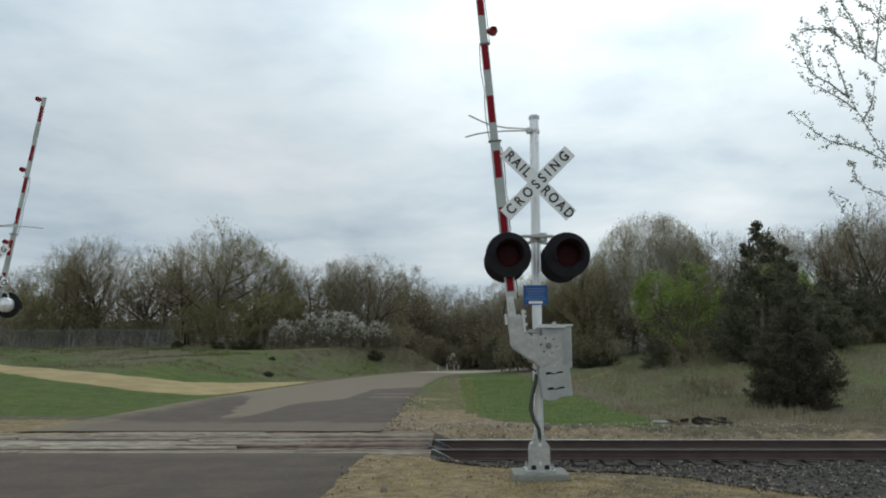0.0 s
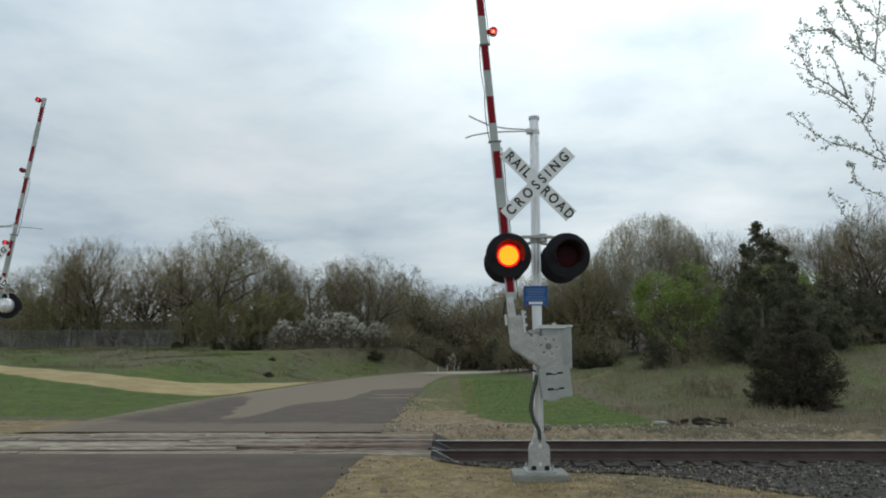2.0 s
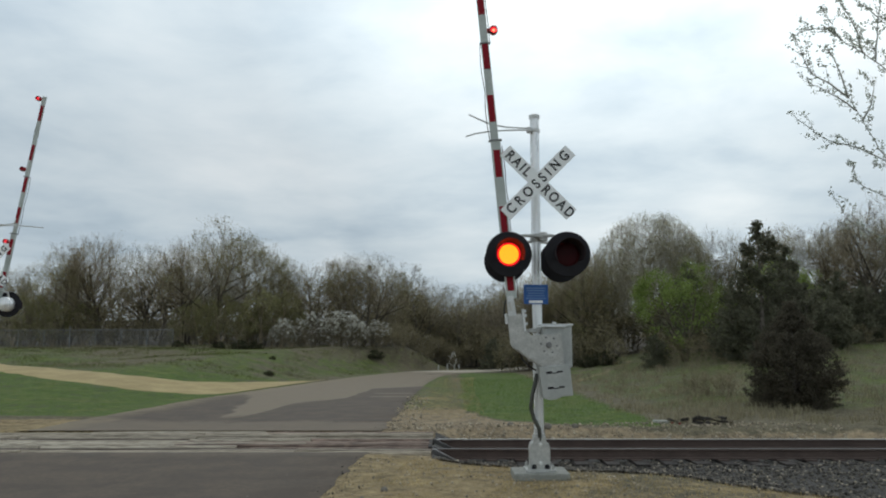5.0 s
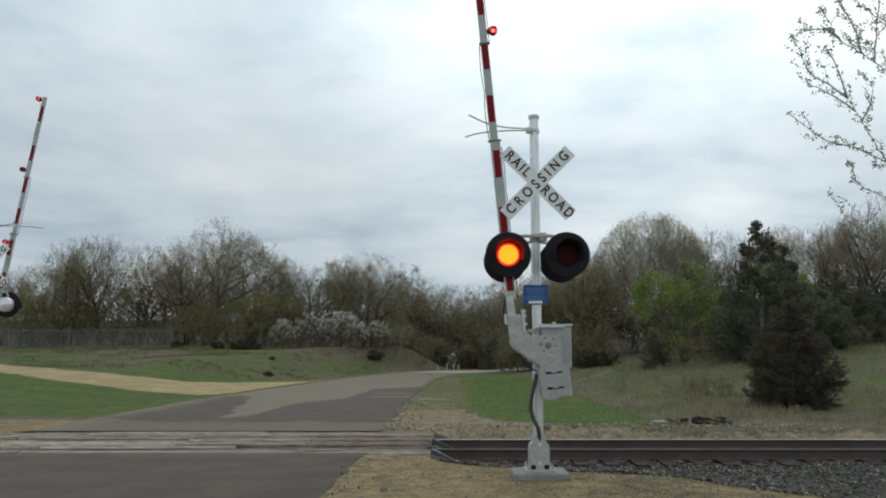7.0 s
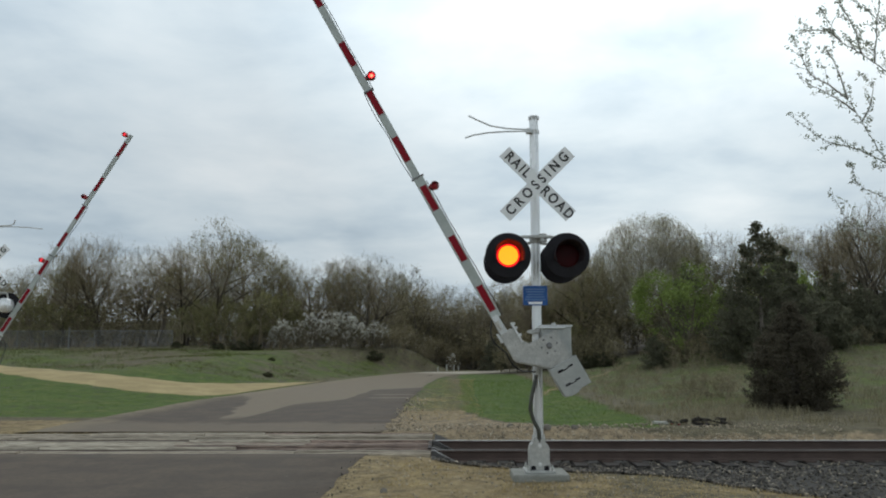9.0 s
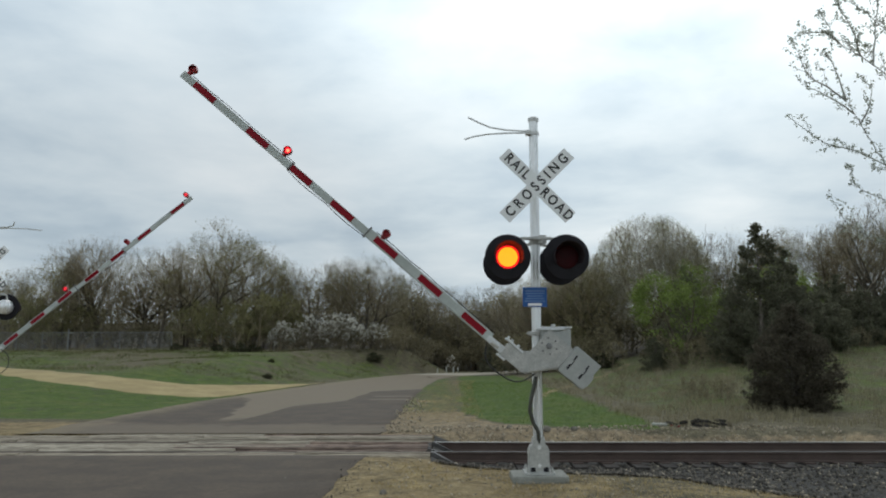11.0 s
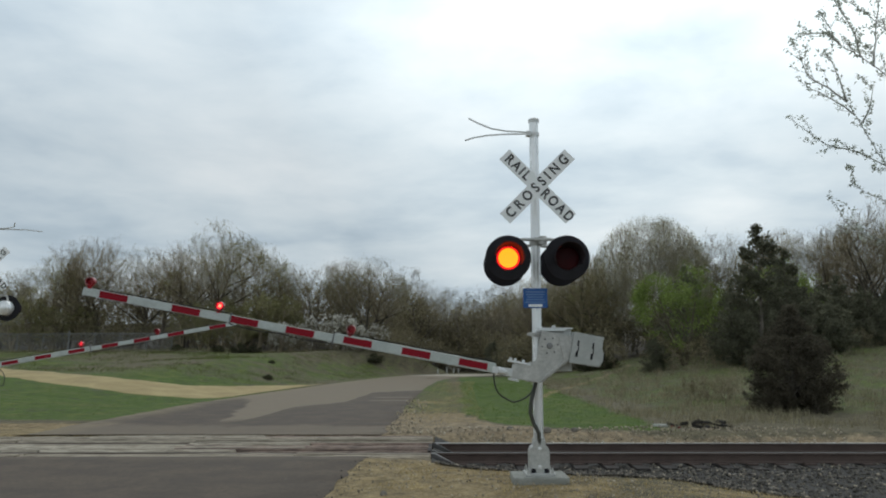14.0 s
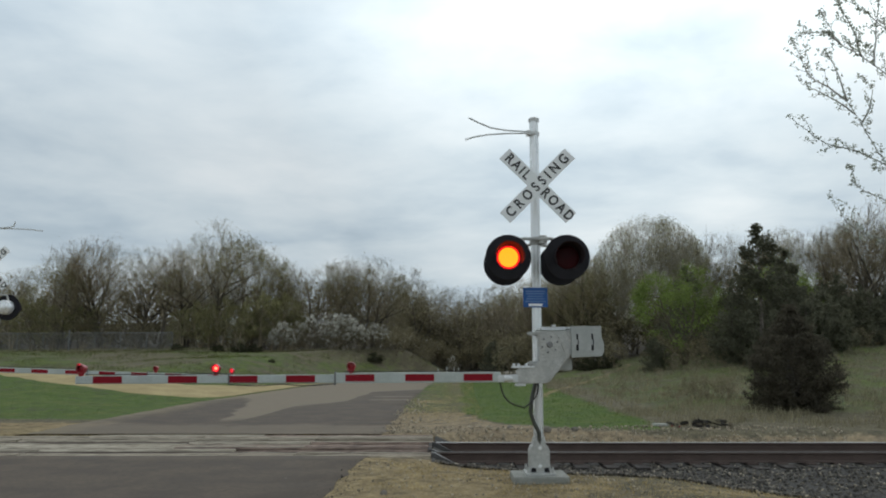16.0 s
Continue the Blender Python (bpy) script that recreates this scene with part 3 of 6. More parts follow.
def roads():
    rows = [y * 0.4 for y in range(-60, 35)]
    strip("road_near", [((lin(y, ROAD_LEFT), y), (lin(y, ROAD_RIGHT), y)) for y in rows if y < 13.7] + [((-9.8, 13.66), (-1.15, 13.66))], ASPHALT, "worn grey asphalt road running up to the crossing", 0.012, 0.12, 0.008)
    far = [17.2 + 0.35 * i for i in range(110)]
    strip("road_far", [((lin(y, ROAD_LEFT), y), (lin(y, ROAD_RIGHT), y)) for y in far if y < 55]
          + [((lin(y, ROAD_LEFT), y), (lin(y - 2.0 - 0.25 * (y - 56), ROAD_RIGHT), y - 2.0 - 0.25 * (y - 56))) for y in (56, 58, 60, 62, 63.5, 65)]
          + [((2.5, 67), (4.0, 61.4)), ((8, 68), (8, 62.4)), ((20, 69.5), (20, 63.4)), ((60, 72), (60, 66))],
          ASPHALT, "worn grey asphalt road curving away beyond the crossing", 0.012, 0.14, 0.008)
    n = 70
    strip("gravel_drive", [(along(DRIVE_TOP, k / n), along(DRIVE_FOOT, k / n)) for k in range(n + 1)], GRAVEL, "tan gravel drive curving up the grass bank", 0.02, 0.25)


# ------------------------------------------------------------------ the railway
def profile_bar(name, outline, x0, x1, at, material, parent, label=""):
    """A bar along x with an outline in y and z."""
    bm = bmesh.new()
    a = [bm.verts.new((x0, at[0] + y, at[1] + z)) for y, z in outline]
    b = [bm.verts.new((x1, at[0] + y, at[1] + z)) for y, z in outline]
    n = len(outline)
    faces = [bm.faces.new(a), bm.faces.new(b[::-1])] + [bm.faces.new((a[k], b[k], b[(k + 1) % n], a[(k + 1) % n])) for k in range(n)]
    bmesh.ops.recalc_face_normals(bm, faces=faces)
    return part(name, bm, material, parent, label)


RAIL_SHAPE = [(-0.037, -0.004), (0.037, -0.004), (0.037, -0.034), (0.010, -0.048), (0.009, -0.145), (0.070, -0.165), (0.070, -0.178),
              (-0.070, -0.178), (-0.070, -0.165), (-0.009, -0.145), (-0.010, -0.048), (-0.037, -0.034)]


def railway():
    track = thing("railway_track", Matrix(), "single railway track with dark rails on wooden ties", "railway track", kind="structure")
    for y in (RAIL_NEAR, RAIL_FAR):
        profile_bar("rail", RAIL_SHAPE, -220, 260, (y, 0.0), RAIL, track, "dark rusty steel rail")
        for x0, x1, m in ((-220, PANEL_END, RAIL), (PANEL_END, 260, RAILTOP if y == RAIL_FAR else RAILDULL)):
            profile_bar("rail_head", [(-0.033, -0.004), (0.033, -0.004), (0.030, 0.0), (-0.030, 0.0)], x0, x1, (y, 0.0), m, track, "worn running surface")
    bm = bmesh.new()
    box(bm, (0, 0, 0), (0.23, 2.6, 0.17), 0.012)
    tie = part("tie", bm, TIE, track)
    tie.location = (0.35, TRACK, -0.285)
    rng = random.Random(3)
    for i in range(1, 70):
        t = new("tie", tie.data)
        t.parent = track
        t.location = (0.35 + 0.52 * i + rng.uniform(-0.03, 0.03), TRACK + rng.uniform(-0.05, 0.05), -0.285 + rng.uniform(-0.012, 0.012))
        t.rotation_euler = (0, 0, rng.uniform(-0.03, 0.03))
    bm = bmesh.new()
    box(bm, (0, 0, 0), (0.19, 0.33, 0.022), 0.003)
    seat = part("tie_plate", bm, RAIL, track)
    seat.location = (0.35, RAIL_NEAR, -0.19)
    for i in range(26):
        for y in (RAIL_NEAR, RAIL_FAR):
            if i or y != RAIL_NEAR:
                s = new("tie_plate", seat.data)
                s.parent = track
                s.location = (0.35 + 0.52 * i, y, -0.19)
    # the ballast bed and its loose stones
    strip("ballast_bed", [((x, ballast_edge(x) + 0.05), (x, 17.6)) for x in [PANEL_END + 0.02 + 0.4 * i for i in range(100)]], BALLAST, "dark crushed stone bed under the track", 0.016, 0.1)
    base = bmesh.new()
    bmesh.ops.create_icosphere(base, subdivisions=1, radius=1.0)
    bv = np.array([v.co[:] for v in base.verts])
    bf = np.array([[v.index for v in f.verts] for f in base.faces])
    base.free()
    g = np.random.default_rng(5)
    spots = []
    for _ in range(12300):
        x = g.uniform(-0.1, 9.5)
        y = g.uniform(ballast_edge(x) - 0.1, 14.3) if g.random() < 0.8 else g.uniform(14.4, 17.3)
        if abs(y - RAIL_NEAR) < 0.1 or abs(y - RAIL_FAR) < 0.1 or (y > 13.8 and (x - 0.35 + 0.15) % 0.52 < 0.30 and g.random() < 0.65):
            continue
        spots.append((x, y, g.uniform(0.011, 0.030)))
    def scatter(name, spots, material, label):
        verts, faces, k = [], [], 0
        for x, y, r in spots:
            v = bv * r * g.uniform(0.6, 1.25, 3) * g.uniform(0.8, 1.15, (len(bv), 1))
            a = g.uniform(0, 6.28)
            v = np.stack([v[:, 0] * math.cos(a) - v[:, 1] * math.sin(a), v[:, 0] * math.sin(a) + v[:, 1] * math.cos(a), v[:, 2]], 1)
            verts.append(v + (x, y, ground_z(x, y) + 0.018 + 0.4 * r))
            faces.append(bf + k)
            k += len(bv)
        ob = raw(name, np.concatenate(verts).tolist(), np.concatenate(faces).tolist(), material, None, label, "stuff")
        tagged(ob, category="ballast")

    scatter("ballast_stones", spots, STONE, "loose grey crushed stones beside the track")
    pale = [(x, y, r * 0.9) for x, y, r in spots if g.random() < 0.13]
    pale = [(x + 0.05, y + 0.03, r) for x, y, r in pale]
    for _ in range(900):
        x = g.uniform(-1.2, 9)
        pale.append((x, 17.3 + g.random() ** 1.5 * 1.5, g.uniform(0.010, 0.034)))
    for _ in range(520):
        pale.append((g.uniform(-1.3, 4), g.uniform(8.5, 13.2), g.uniform(0.006, 0.020)))
    for _ in range(120):
        pale.append((g.uniform(-1.35, -0.5), g.uniform(18, 30), g.uniform(0.012, 0.04)))
    for _ in range(160):
        pale.append((1.3 + g.normal() * 0.5, 10.75 + g.normal() * 0.35, g.uniform(0.006, 0.017)))
    crumbs = []
    for y0, y1, n in ((8.4, 13.6, 80), (17.2, 34, 160)):
        for _ in range(n):
            y = y0 + (y1 - y0) * g.random() ** 1.4
            crumbs.append((lin(y, ROAD_RIGHT) + g.normal() * 0.10 + 0.02, y, g.uniform(0.005, 0.016)))
    scatter("asphalt_crumbs", crumbs, STONE, "broken dark asphalt crumbs along the road edge")
    scatter("gravel_stones", pale, PALESTONE, "pale tan stones strewn over the grit")


def worn_plank(bm, n, w, rng):
    """A heavy plank whose top edges are worn away unevenly along its length."""
    rows = []
    for k in range(9):
        x = -n / 2 + n * k / 8
        a, b = rng.uniform(0.0, 0.045), rng.uniform(0.0, 0.045)
        top = 0.06 - rng.uniform(0, 0.016)
        rows.append([bm.verts.new(p) for p in ((x, -w / 2, -0.06), (x, -w / 2 + a * 0.3, top - 0.025), (x, -w / 2 + 0.012 + a, top), (x, w / 2 - 0.012 - b, top), (x, w / 2 - b * 0.3, top - 0.025), (x, w / 2, -0.06))])
    for r, q in zip(rows, rows[1:]):
        for k in range(5):
            bm.faces.new((r[k], q[k], q[k + 1], r[k + 1]))
    bm.faces.new(rows[0])
    bm.faces.new(rows[-1][::-1])
    bmesh.ops.recalc_face_normals(bm, faces=bm.faces)


def crossing_planks():
    deck = thing("crossing_deck", Matrix(), "weathered timber plank deck filling the road crossing", "crossing deck", kind="structure")
    rng = random.Random(8)
    lanes = [(13.74, 0.25, OLDTIMBER), (14.0, 0.28, OLDTIMBER)]
    lanes += [(RAIL_NEAR + 0.115 + 0.213 * i, 0.20, TIMBER) for i in range(6)]
    lanes += [(RAIL_FAR + 0.10, 0.27, OLDTIMBER), (RAIL_FAR + 0.39, 0.27, OLDTIMBER), (RAIL_FAR + 0.68, 0.26, OLDTIMBER), (RAIL_FAR + 0.96, 0.25, TIMBER)]
    meshes = {}
    for y, w, m in lanes:
        x = PANEL_END
        while x > -10.0:
            n = rng.choice((2.4, 3.6, 4.8))
            wood = BROWNTIMBER if m is TIMBER and x == PANEL_END else m
            key = (n, w, wood.name, rng.randrange(2))
            if key not in meshes:
                bm = bmesh.new()
                worn_plank(bm, n - 0.02, w - 0.042, rng)
                bmesh.ops.translate(bm, verts=bm.verts, vec=(-n / 2, w / 2, -0.06))
                p = part("plank", bm, wood, deck)
                meshes[key] = p.data
            else:
                p = new("plank", meshes[key])
                p.parent = deck
            p.location = (x, y, 0.028 + rng.uniform(-0.026, 0.012))
            p.rotation_euler = (rng.uniform(-0.02, 0.02), rng.uniform(-0.004, 0.004), 0)
            x -= n
    # sloping steel end plates of the deck between and outside the rails
    for y0, y1 in ((RAIL_NEAR + 0.10, RAIL_NEAR + 0.20), (RAIL_FAR - 0.20, RAIL_FAR - 0.10), (RAIL_NEAR - 0.30, RAIL_NEAR - 0.12)):
        bm = bmesh.new()
        plate(bm, [(0, 0.02), (0.05, 0.02), (0.46, -0.19), (0.46, -0.22), (0, -0.22)], y0, y1, 0.006)
        p = part("end_plate", bm, RAILDULL, deck, "sloping dull steel deflector plate")
        p.location = (PANEL_END, 0, 0)
    bm = bmesh.new()
    box(bm, (PANEL_END - 0.04, TRACK, -0.12), (0.07, 1.25, 0.28), 0.01)
    part("end_board", bm, TIE, deck, "dark timber board closing the deck end")


# ------------------------------------------------------------------ crossing signals
def wording(name, text, size, parent, m, spread, material=LETTER):
    cu = bpy.data.curves.new(name, "FONT")
    cu.body, cu.size, cu.align_x, cu.align_y, cu.extrude = text, size, "CENTER", "CENTER", 0.0015
    cu.space_character, cu.offset = spread, 0.0045
    tmp = bpy.data.objects.new(name, cu)
    scene.collection.objects.link(tmp)
    me = bpy.data.meshes.new_from_object(tmp.evaluated_get(bpy.context.evaluated_depsgraph_get()))
    bpy.data.objects.remove(tmp)
    me.materials.clear()
    me.materials.append(material)
    ob = new(name, me)
    ob.parent = parent
    ob.matrix_local = m
    return ob


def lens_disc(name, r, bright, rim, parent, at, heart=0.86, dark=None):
    """A round lens with a lit face, any halo put into its rim's emission, and a dark red face, which turns about its
    upright axis.
    """
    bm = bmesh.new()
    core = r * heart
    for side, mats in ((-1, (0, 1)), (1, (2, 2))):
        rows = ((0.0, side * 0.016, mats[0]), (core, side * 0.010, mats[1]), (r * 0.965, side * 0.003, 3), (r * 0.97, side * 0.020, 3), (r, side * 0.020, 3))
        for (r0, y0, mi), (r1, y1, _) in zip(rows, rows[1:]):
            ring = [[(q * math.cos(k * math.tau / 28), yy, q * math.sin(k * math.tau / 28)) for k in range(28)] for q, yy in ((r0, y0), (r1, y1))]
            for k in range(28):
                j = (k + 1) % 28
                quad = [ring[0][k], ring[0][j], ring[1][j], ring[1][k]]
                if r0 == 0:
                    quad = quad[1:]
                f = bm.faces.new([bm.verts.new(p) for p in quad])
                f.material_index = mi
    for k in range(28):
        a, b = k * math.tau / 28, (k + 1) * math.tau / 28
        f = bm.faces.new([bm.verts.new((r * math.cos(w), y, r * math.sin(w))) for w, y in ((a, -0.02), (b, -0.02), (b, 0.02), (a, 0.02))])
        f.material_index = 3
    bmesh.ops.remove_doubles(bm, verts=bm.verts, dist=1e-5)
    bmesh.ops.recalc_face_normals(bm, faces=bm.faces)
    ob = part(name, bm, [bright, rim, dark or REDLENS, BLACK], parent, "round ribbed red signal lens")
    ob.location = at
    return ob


def lamp_unit(parent, at, facing, bright, hood=True, housing=BLACK):
    """A flashing lamp: background disc, hood, housing and lens; facing -1 looks along -y."""
    bm = bmesh.new()
    turned(bm, [(0.168, -0.02), (0.300, -0.014), (0.309, 0.0), (0.300, 0.014), (0.168, 0.02), (0.168, -0.02)], 40)
    unit = part("lamp_background", bm, BLACK, parent, "round black signal background disc", True)
    unit.location = at
    if facing > 0:
        unit.rotation_euler = (0, 0, math.pi)
    bm = bmesh.new()
    turned(bm, [(0.176, 0.0), (0.172, 0.15), (0.135, 0.205), (0.06, 0.235), (0.0, 0.24)], 28)
    turned(bm, [(0.0, 0.20), (0.12, 0.195), (0.160, 0.15)], 28)
    part("lamp_housing", bm, housing, unit, "domed lamp housing", True)
    if hood:
        bm = bmesh.new()
        turned(bm, [(0.170, -0.012), (0.190, -0.28), (0.196, -0.28), (0.176, -0.012), (0.170, -0.012)], 30, math.radians(-30), math.radians(210))
        h = part("lamp_hood", bm, HOODBLACK, unit, "short black sun hood")
        h.rotation_euler = (radians(1), 0, 0)
    lens = lens_disc("lamp_lens", 0.165, bright, GLOW_HALO, unit, (0, 0.0, 0), 0.80)
    return unit, lens


HUB = (0.092, -0.30, 1.855)
HUB_FAR = (0.475, -0.30, 1.975)


def gate_arm(sig, deep, core, rim):
    """The arm lies along -x below its hub; it turns about the hub."""
    z = -0.427
    bm = bmesh.new()
    box(bm, (-1.70, 0, z), (2.20, 0.055, 0.150 * deep), 0.012)
    box(bm, (-4.525, 0, z - 0.008), (3.45, 0.045, 0.118 * deep), 0.010)
    arm = part("gate_arm", bm, ARMWHITE, sig, "white fibreglass gate arm with red stripes")
    bm = bmesh.new()
    box(bm, (0, 0, 0), (0.385, 0.004, 0.100 * deep), 0.001)
    st = part("stripe", bm, RED, arm, "dark red reflective stripe")
    st.location = (-0.90, -0.0295, z)
    for face in (-1, 1):
        for i, x in enumerate((-0.90, -1.675, -2.469, -3.257, -4.021, -4.823, -5.820)):
            if face < 0 and i == 0:
                continue
            s = new("stripe", st.data)
            s.parent = arm
            s.location = (x, face * (0.0295 if i < 3 else 0.0245), z if i < 3 else z - 0.008)
            tagged(s, "dark red reflective stripe")
    for x, w in ((-2.80, 0.18), (-4.21, 0.15)):
        bm = bmesh.new()
        box(bm, (x, 0, z - 0.004), (0.022, 0.07, w), 0.004)
        part("clamp_ring", bm, STEEL, arm, "dark metal clamp round the arm")
    # the casting that carries the arm, with its hub and bolts
    bm = bmesh.new()
    plate(bm, [(-0.08, 0.18), (0.34, 0.18), (0.35, 0.17), (0.35, -0.14), (0.05, -0.49), (0.0, -0.51), (-0.36, -0.515), (-0.39, -0.50), (-0.39, -0.34), (-0.36, -0.31),
               (-0.19, -0.29), (-0.09, -0.22)], -0.045, 0.0, 0.010)
    part("arm_bracket", bm, CAST, arm, "curved grey cast arm bracket")
    bm = bmesh.new()
    plate(bm, [(0.16, 0.12), (0.20, 0.13), (0.33, -0.13), (0.06, -0.455), (0.02, -0.47), (0.03, -0.44), (0.27, -0.14)], -0.065, -0.045, 0.004)
    part("bracket_rib", bm, CAST, arm, "raised rib on the bracket")
    bm = bmesh.new()
    plate(bm, [(-0.64, -0.405), (-0.36, -0.39), (-0.36, -0.50), (-0.64, -0.49)], -0.05, 0.05, 0.01)
    box(bm, (-0.30, 0.0, -0.295), (0.30, 0.11, 0.03), 0.006)
    for x in (-0.42, -0.36, -0.25):
        box(bm, (x, 0.0, -0.275), (0.035, 0.05, 0.05), 0.006)
    box(bm, (-0.34, 0.0, -0.53), (0.14, 0.10, 0.03), 0.006)
    rod(bm, (-0.56, -0.055, -0.447), (-0.44, -0.055, -0.447), 0.05, 0.02, 12)
    part("arm_socket", bm, GALV, arm, "galvanised socket clamping the arm")
    bm = bmesh.new()
    rod(bm, (0.058, -0.045, 0), (0.058, -0.075, 0), 0.042, 0.036, 16)
    part("hub", bm, STEEL, arm, "dark bearing hub", True)
    for k in range(6):
        a = k * math.tau / 6 + 0.3
        bm = bmesh.new()
        rod(bm, (0.058 + 0.105 * math.cos(a), -0.045, 0.105 * math.sin(a)), (0.058 + 0.105 * math.cos(a), -0.060, 0.105 * math.sin(a)), 0.014, 0.012, 6)
        part("hub_bolt", bm, STEEL, arm)
    # counterweights, two slabs bolted to the far end of the casting
    for y in (-0.09, 0.06):
        bm = bmesh.new()
        plate(bm, [(0.34, 0.24), (0.745, 0.24), (0.745, 0.09), (0.775, 0.02), (0.775, -0.08), (0.745, -0.16), (0.34, -0.175)], y, y + 0.05, 0.008)
        part("counterweight", bm, SLAB, arm, "slotted pale grey counterweight slab")
    # raised black bars stand for the shade inside the slots
    for x in (0.42, 0.62):
        for zz, r in ((0.10, 0.011), (-0.045, 0.015)):
            bm = bmesh.new()
            box(bm, (x, -0.093, zz), (2 * r, 0.006, 0.075), 0.001)
            part("slot", bm, BLACK, arm, "black bar painted as the shade in a counterweight opening")
        bm = bmesh.new()
        box(bm, (x + 0.012, -0.093, 0.03), (0.012, 0.006, 0.075), 0.001)
        part("slot", bm, BLACK, arm, "narrow black bar painted as the shade in a counterweight opening")
    # lamps along the top edge of the arm
    lenses = []
    for x, h in ((-2.59, 0.085), (-4.39, 0.07), (-6.18, 0.07)):
        zz = z + h
        bm = bmesh.new()
        rod(bm, (x, 0, zz - 0.03), (x, 0, zz + 0.012), 0.032, 0.038, 10)
        rod(bm, (x, 0, zz + 0.012), (x, 0, zz + 0.022), 0.054, 0.054, 12)
        around = bmesh.new()
        turned(around, [(0.056, -0.050), (0.060, -0.02), (0.060, 0.02), (0.056, 0.050), (0.050, 0.050), (0.050, -0.050), (0.056, -0.050)], 18)
        bmesh.ops.translate(around, verts=around.verts, vec=(x, 0, zz + 0.066))
        tmp = bpy.data.meshes.new("tmp")
        around.to_mesh(tmp)
        around.free()
        bm.from_mesh(tmp)
        bpy.data.meshes.remove(tmp)
        part("arm_lamp", bm, REDCAP, arm, "small red lamp on the gate arm", True)
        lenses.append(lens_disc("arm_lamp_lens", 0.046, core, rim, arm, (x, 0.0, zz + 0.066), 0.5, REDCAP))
    runs = ([(-0.6 - 0.15 * i, -0.035, z + 0.085 + 0.006 * math.sin(i * 1.7)) for i in range(15)],
            [(-2.80 - 0.14 * i, -0.03, z - 0.075 - 0.022 * abs(math.sin(i * 0.62))) for i in range(11)],
            [(-4.21 - 0.19 * i, -0.03, z + 0.062 + 0.005 * math.sin(i * 1.3)) for i in range(11)])
    for pts in runs:
        bm = bmesh.new()
        tube(bm, pts, 0.006, 5)
        part("arm_cable", bm, RUBBER, arm, "thin black cable along the arm")
    # the arm turns about the middle of its bearing
    arm.data.transform(Matrix.Translation((-0.025, 0, 0.015)))
    for ob in arm.children:
        ob.location += Vector((-0.025, 0, 0.015))
    return arm, lenses


LINK = 0.47
CABLE_END = (-0.05, -0.20, 1.48)


def cable_link(sig, bulge):
    """One half of the slack cable between mast and arm, a shallow curve along x."""
    bm = bmesh.new()
    tube(bm, [(LINK * k / 10, 0, bulge * math.sin(math.pi * k / 10)) for k in range(11)], 0.010, 6)
    return part("slack_cable", bm, RUBBER, sig, "slack black cable from mast to arm")


def cable_poses(hub, angle):
    """The two halves for an arm angle: they meet below the line from mast to arm."""
    a = radians(angle)
    x, z = -0.625, -0.485
    p = Vector((hub[0] + x * math.cos(a) + z * math.sin(a), 0, hub[2] - x * math.sin(a) + z * math.cos(a)))
    m = Vector((CABLE_END[0], 0, CABLE_END[2]))
    d = p - m
    half = min(d.length / 2, LINK * 0.999)
    drop = math.sqrt(LINK * LINK - half * half)
    side = Vector((d.z, 0, -d.x)).normalized()
    if side.z > 0:
        side = -side
    j = m + d / 2 + side * drop
    out = []
    for start, y in ((m, CABLE_END[1]), (p, hub[1] + 0.09)):
        w = j - start
        out.append(pose(start.x, y, start.z, 0, math.degrees(math.atan2(-w.z, w.x)), 0))
    return out


def crossbuck(sig, at, facing):
    out = []
    for slant, words in ((-45, (("RAIL", -0.375), ("ROAD", 0.375))), (45, (("CROSSING", 0.0),))):
        bm = bmesh.new()
        box(bm, (0, 0, 0), (1.27, 0.006, 0.199), 0.0015)
        blade = part("crossbuck_blade", bm, WHITE, sig, "white blade lettered in black")
        blade.matrix_local = Matrix.Translation((at[0], at[1] + facing * (0.0 if slant > 0 else -0.009), at[2])) @ pose(0, 0, 0, 0, 0, 0 if facing < 0 else 180) @ pose(0, 0, 0, 0, -slant, 0)
        for w, x in words:
            wording("lettering", w, 0.192, blade, pose(x, -0.0055, 0.0, 90, 0, 0) @ Matrix.Diagonal((0.84, 1, 1, 1)), 1.36 if w != "CROSSING" else 1.66)
        out.append(blade)
    return out


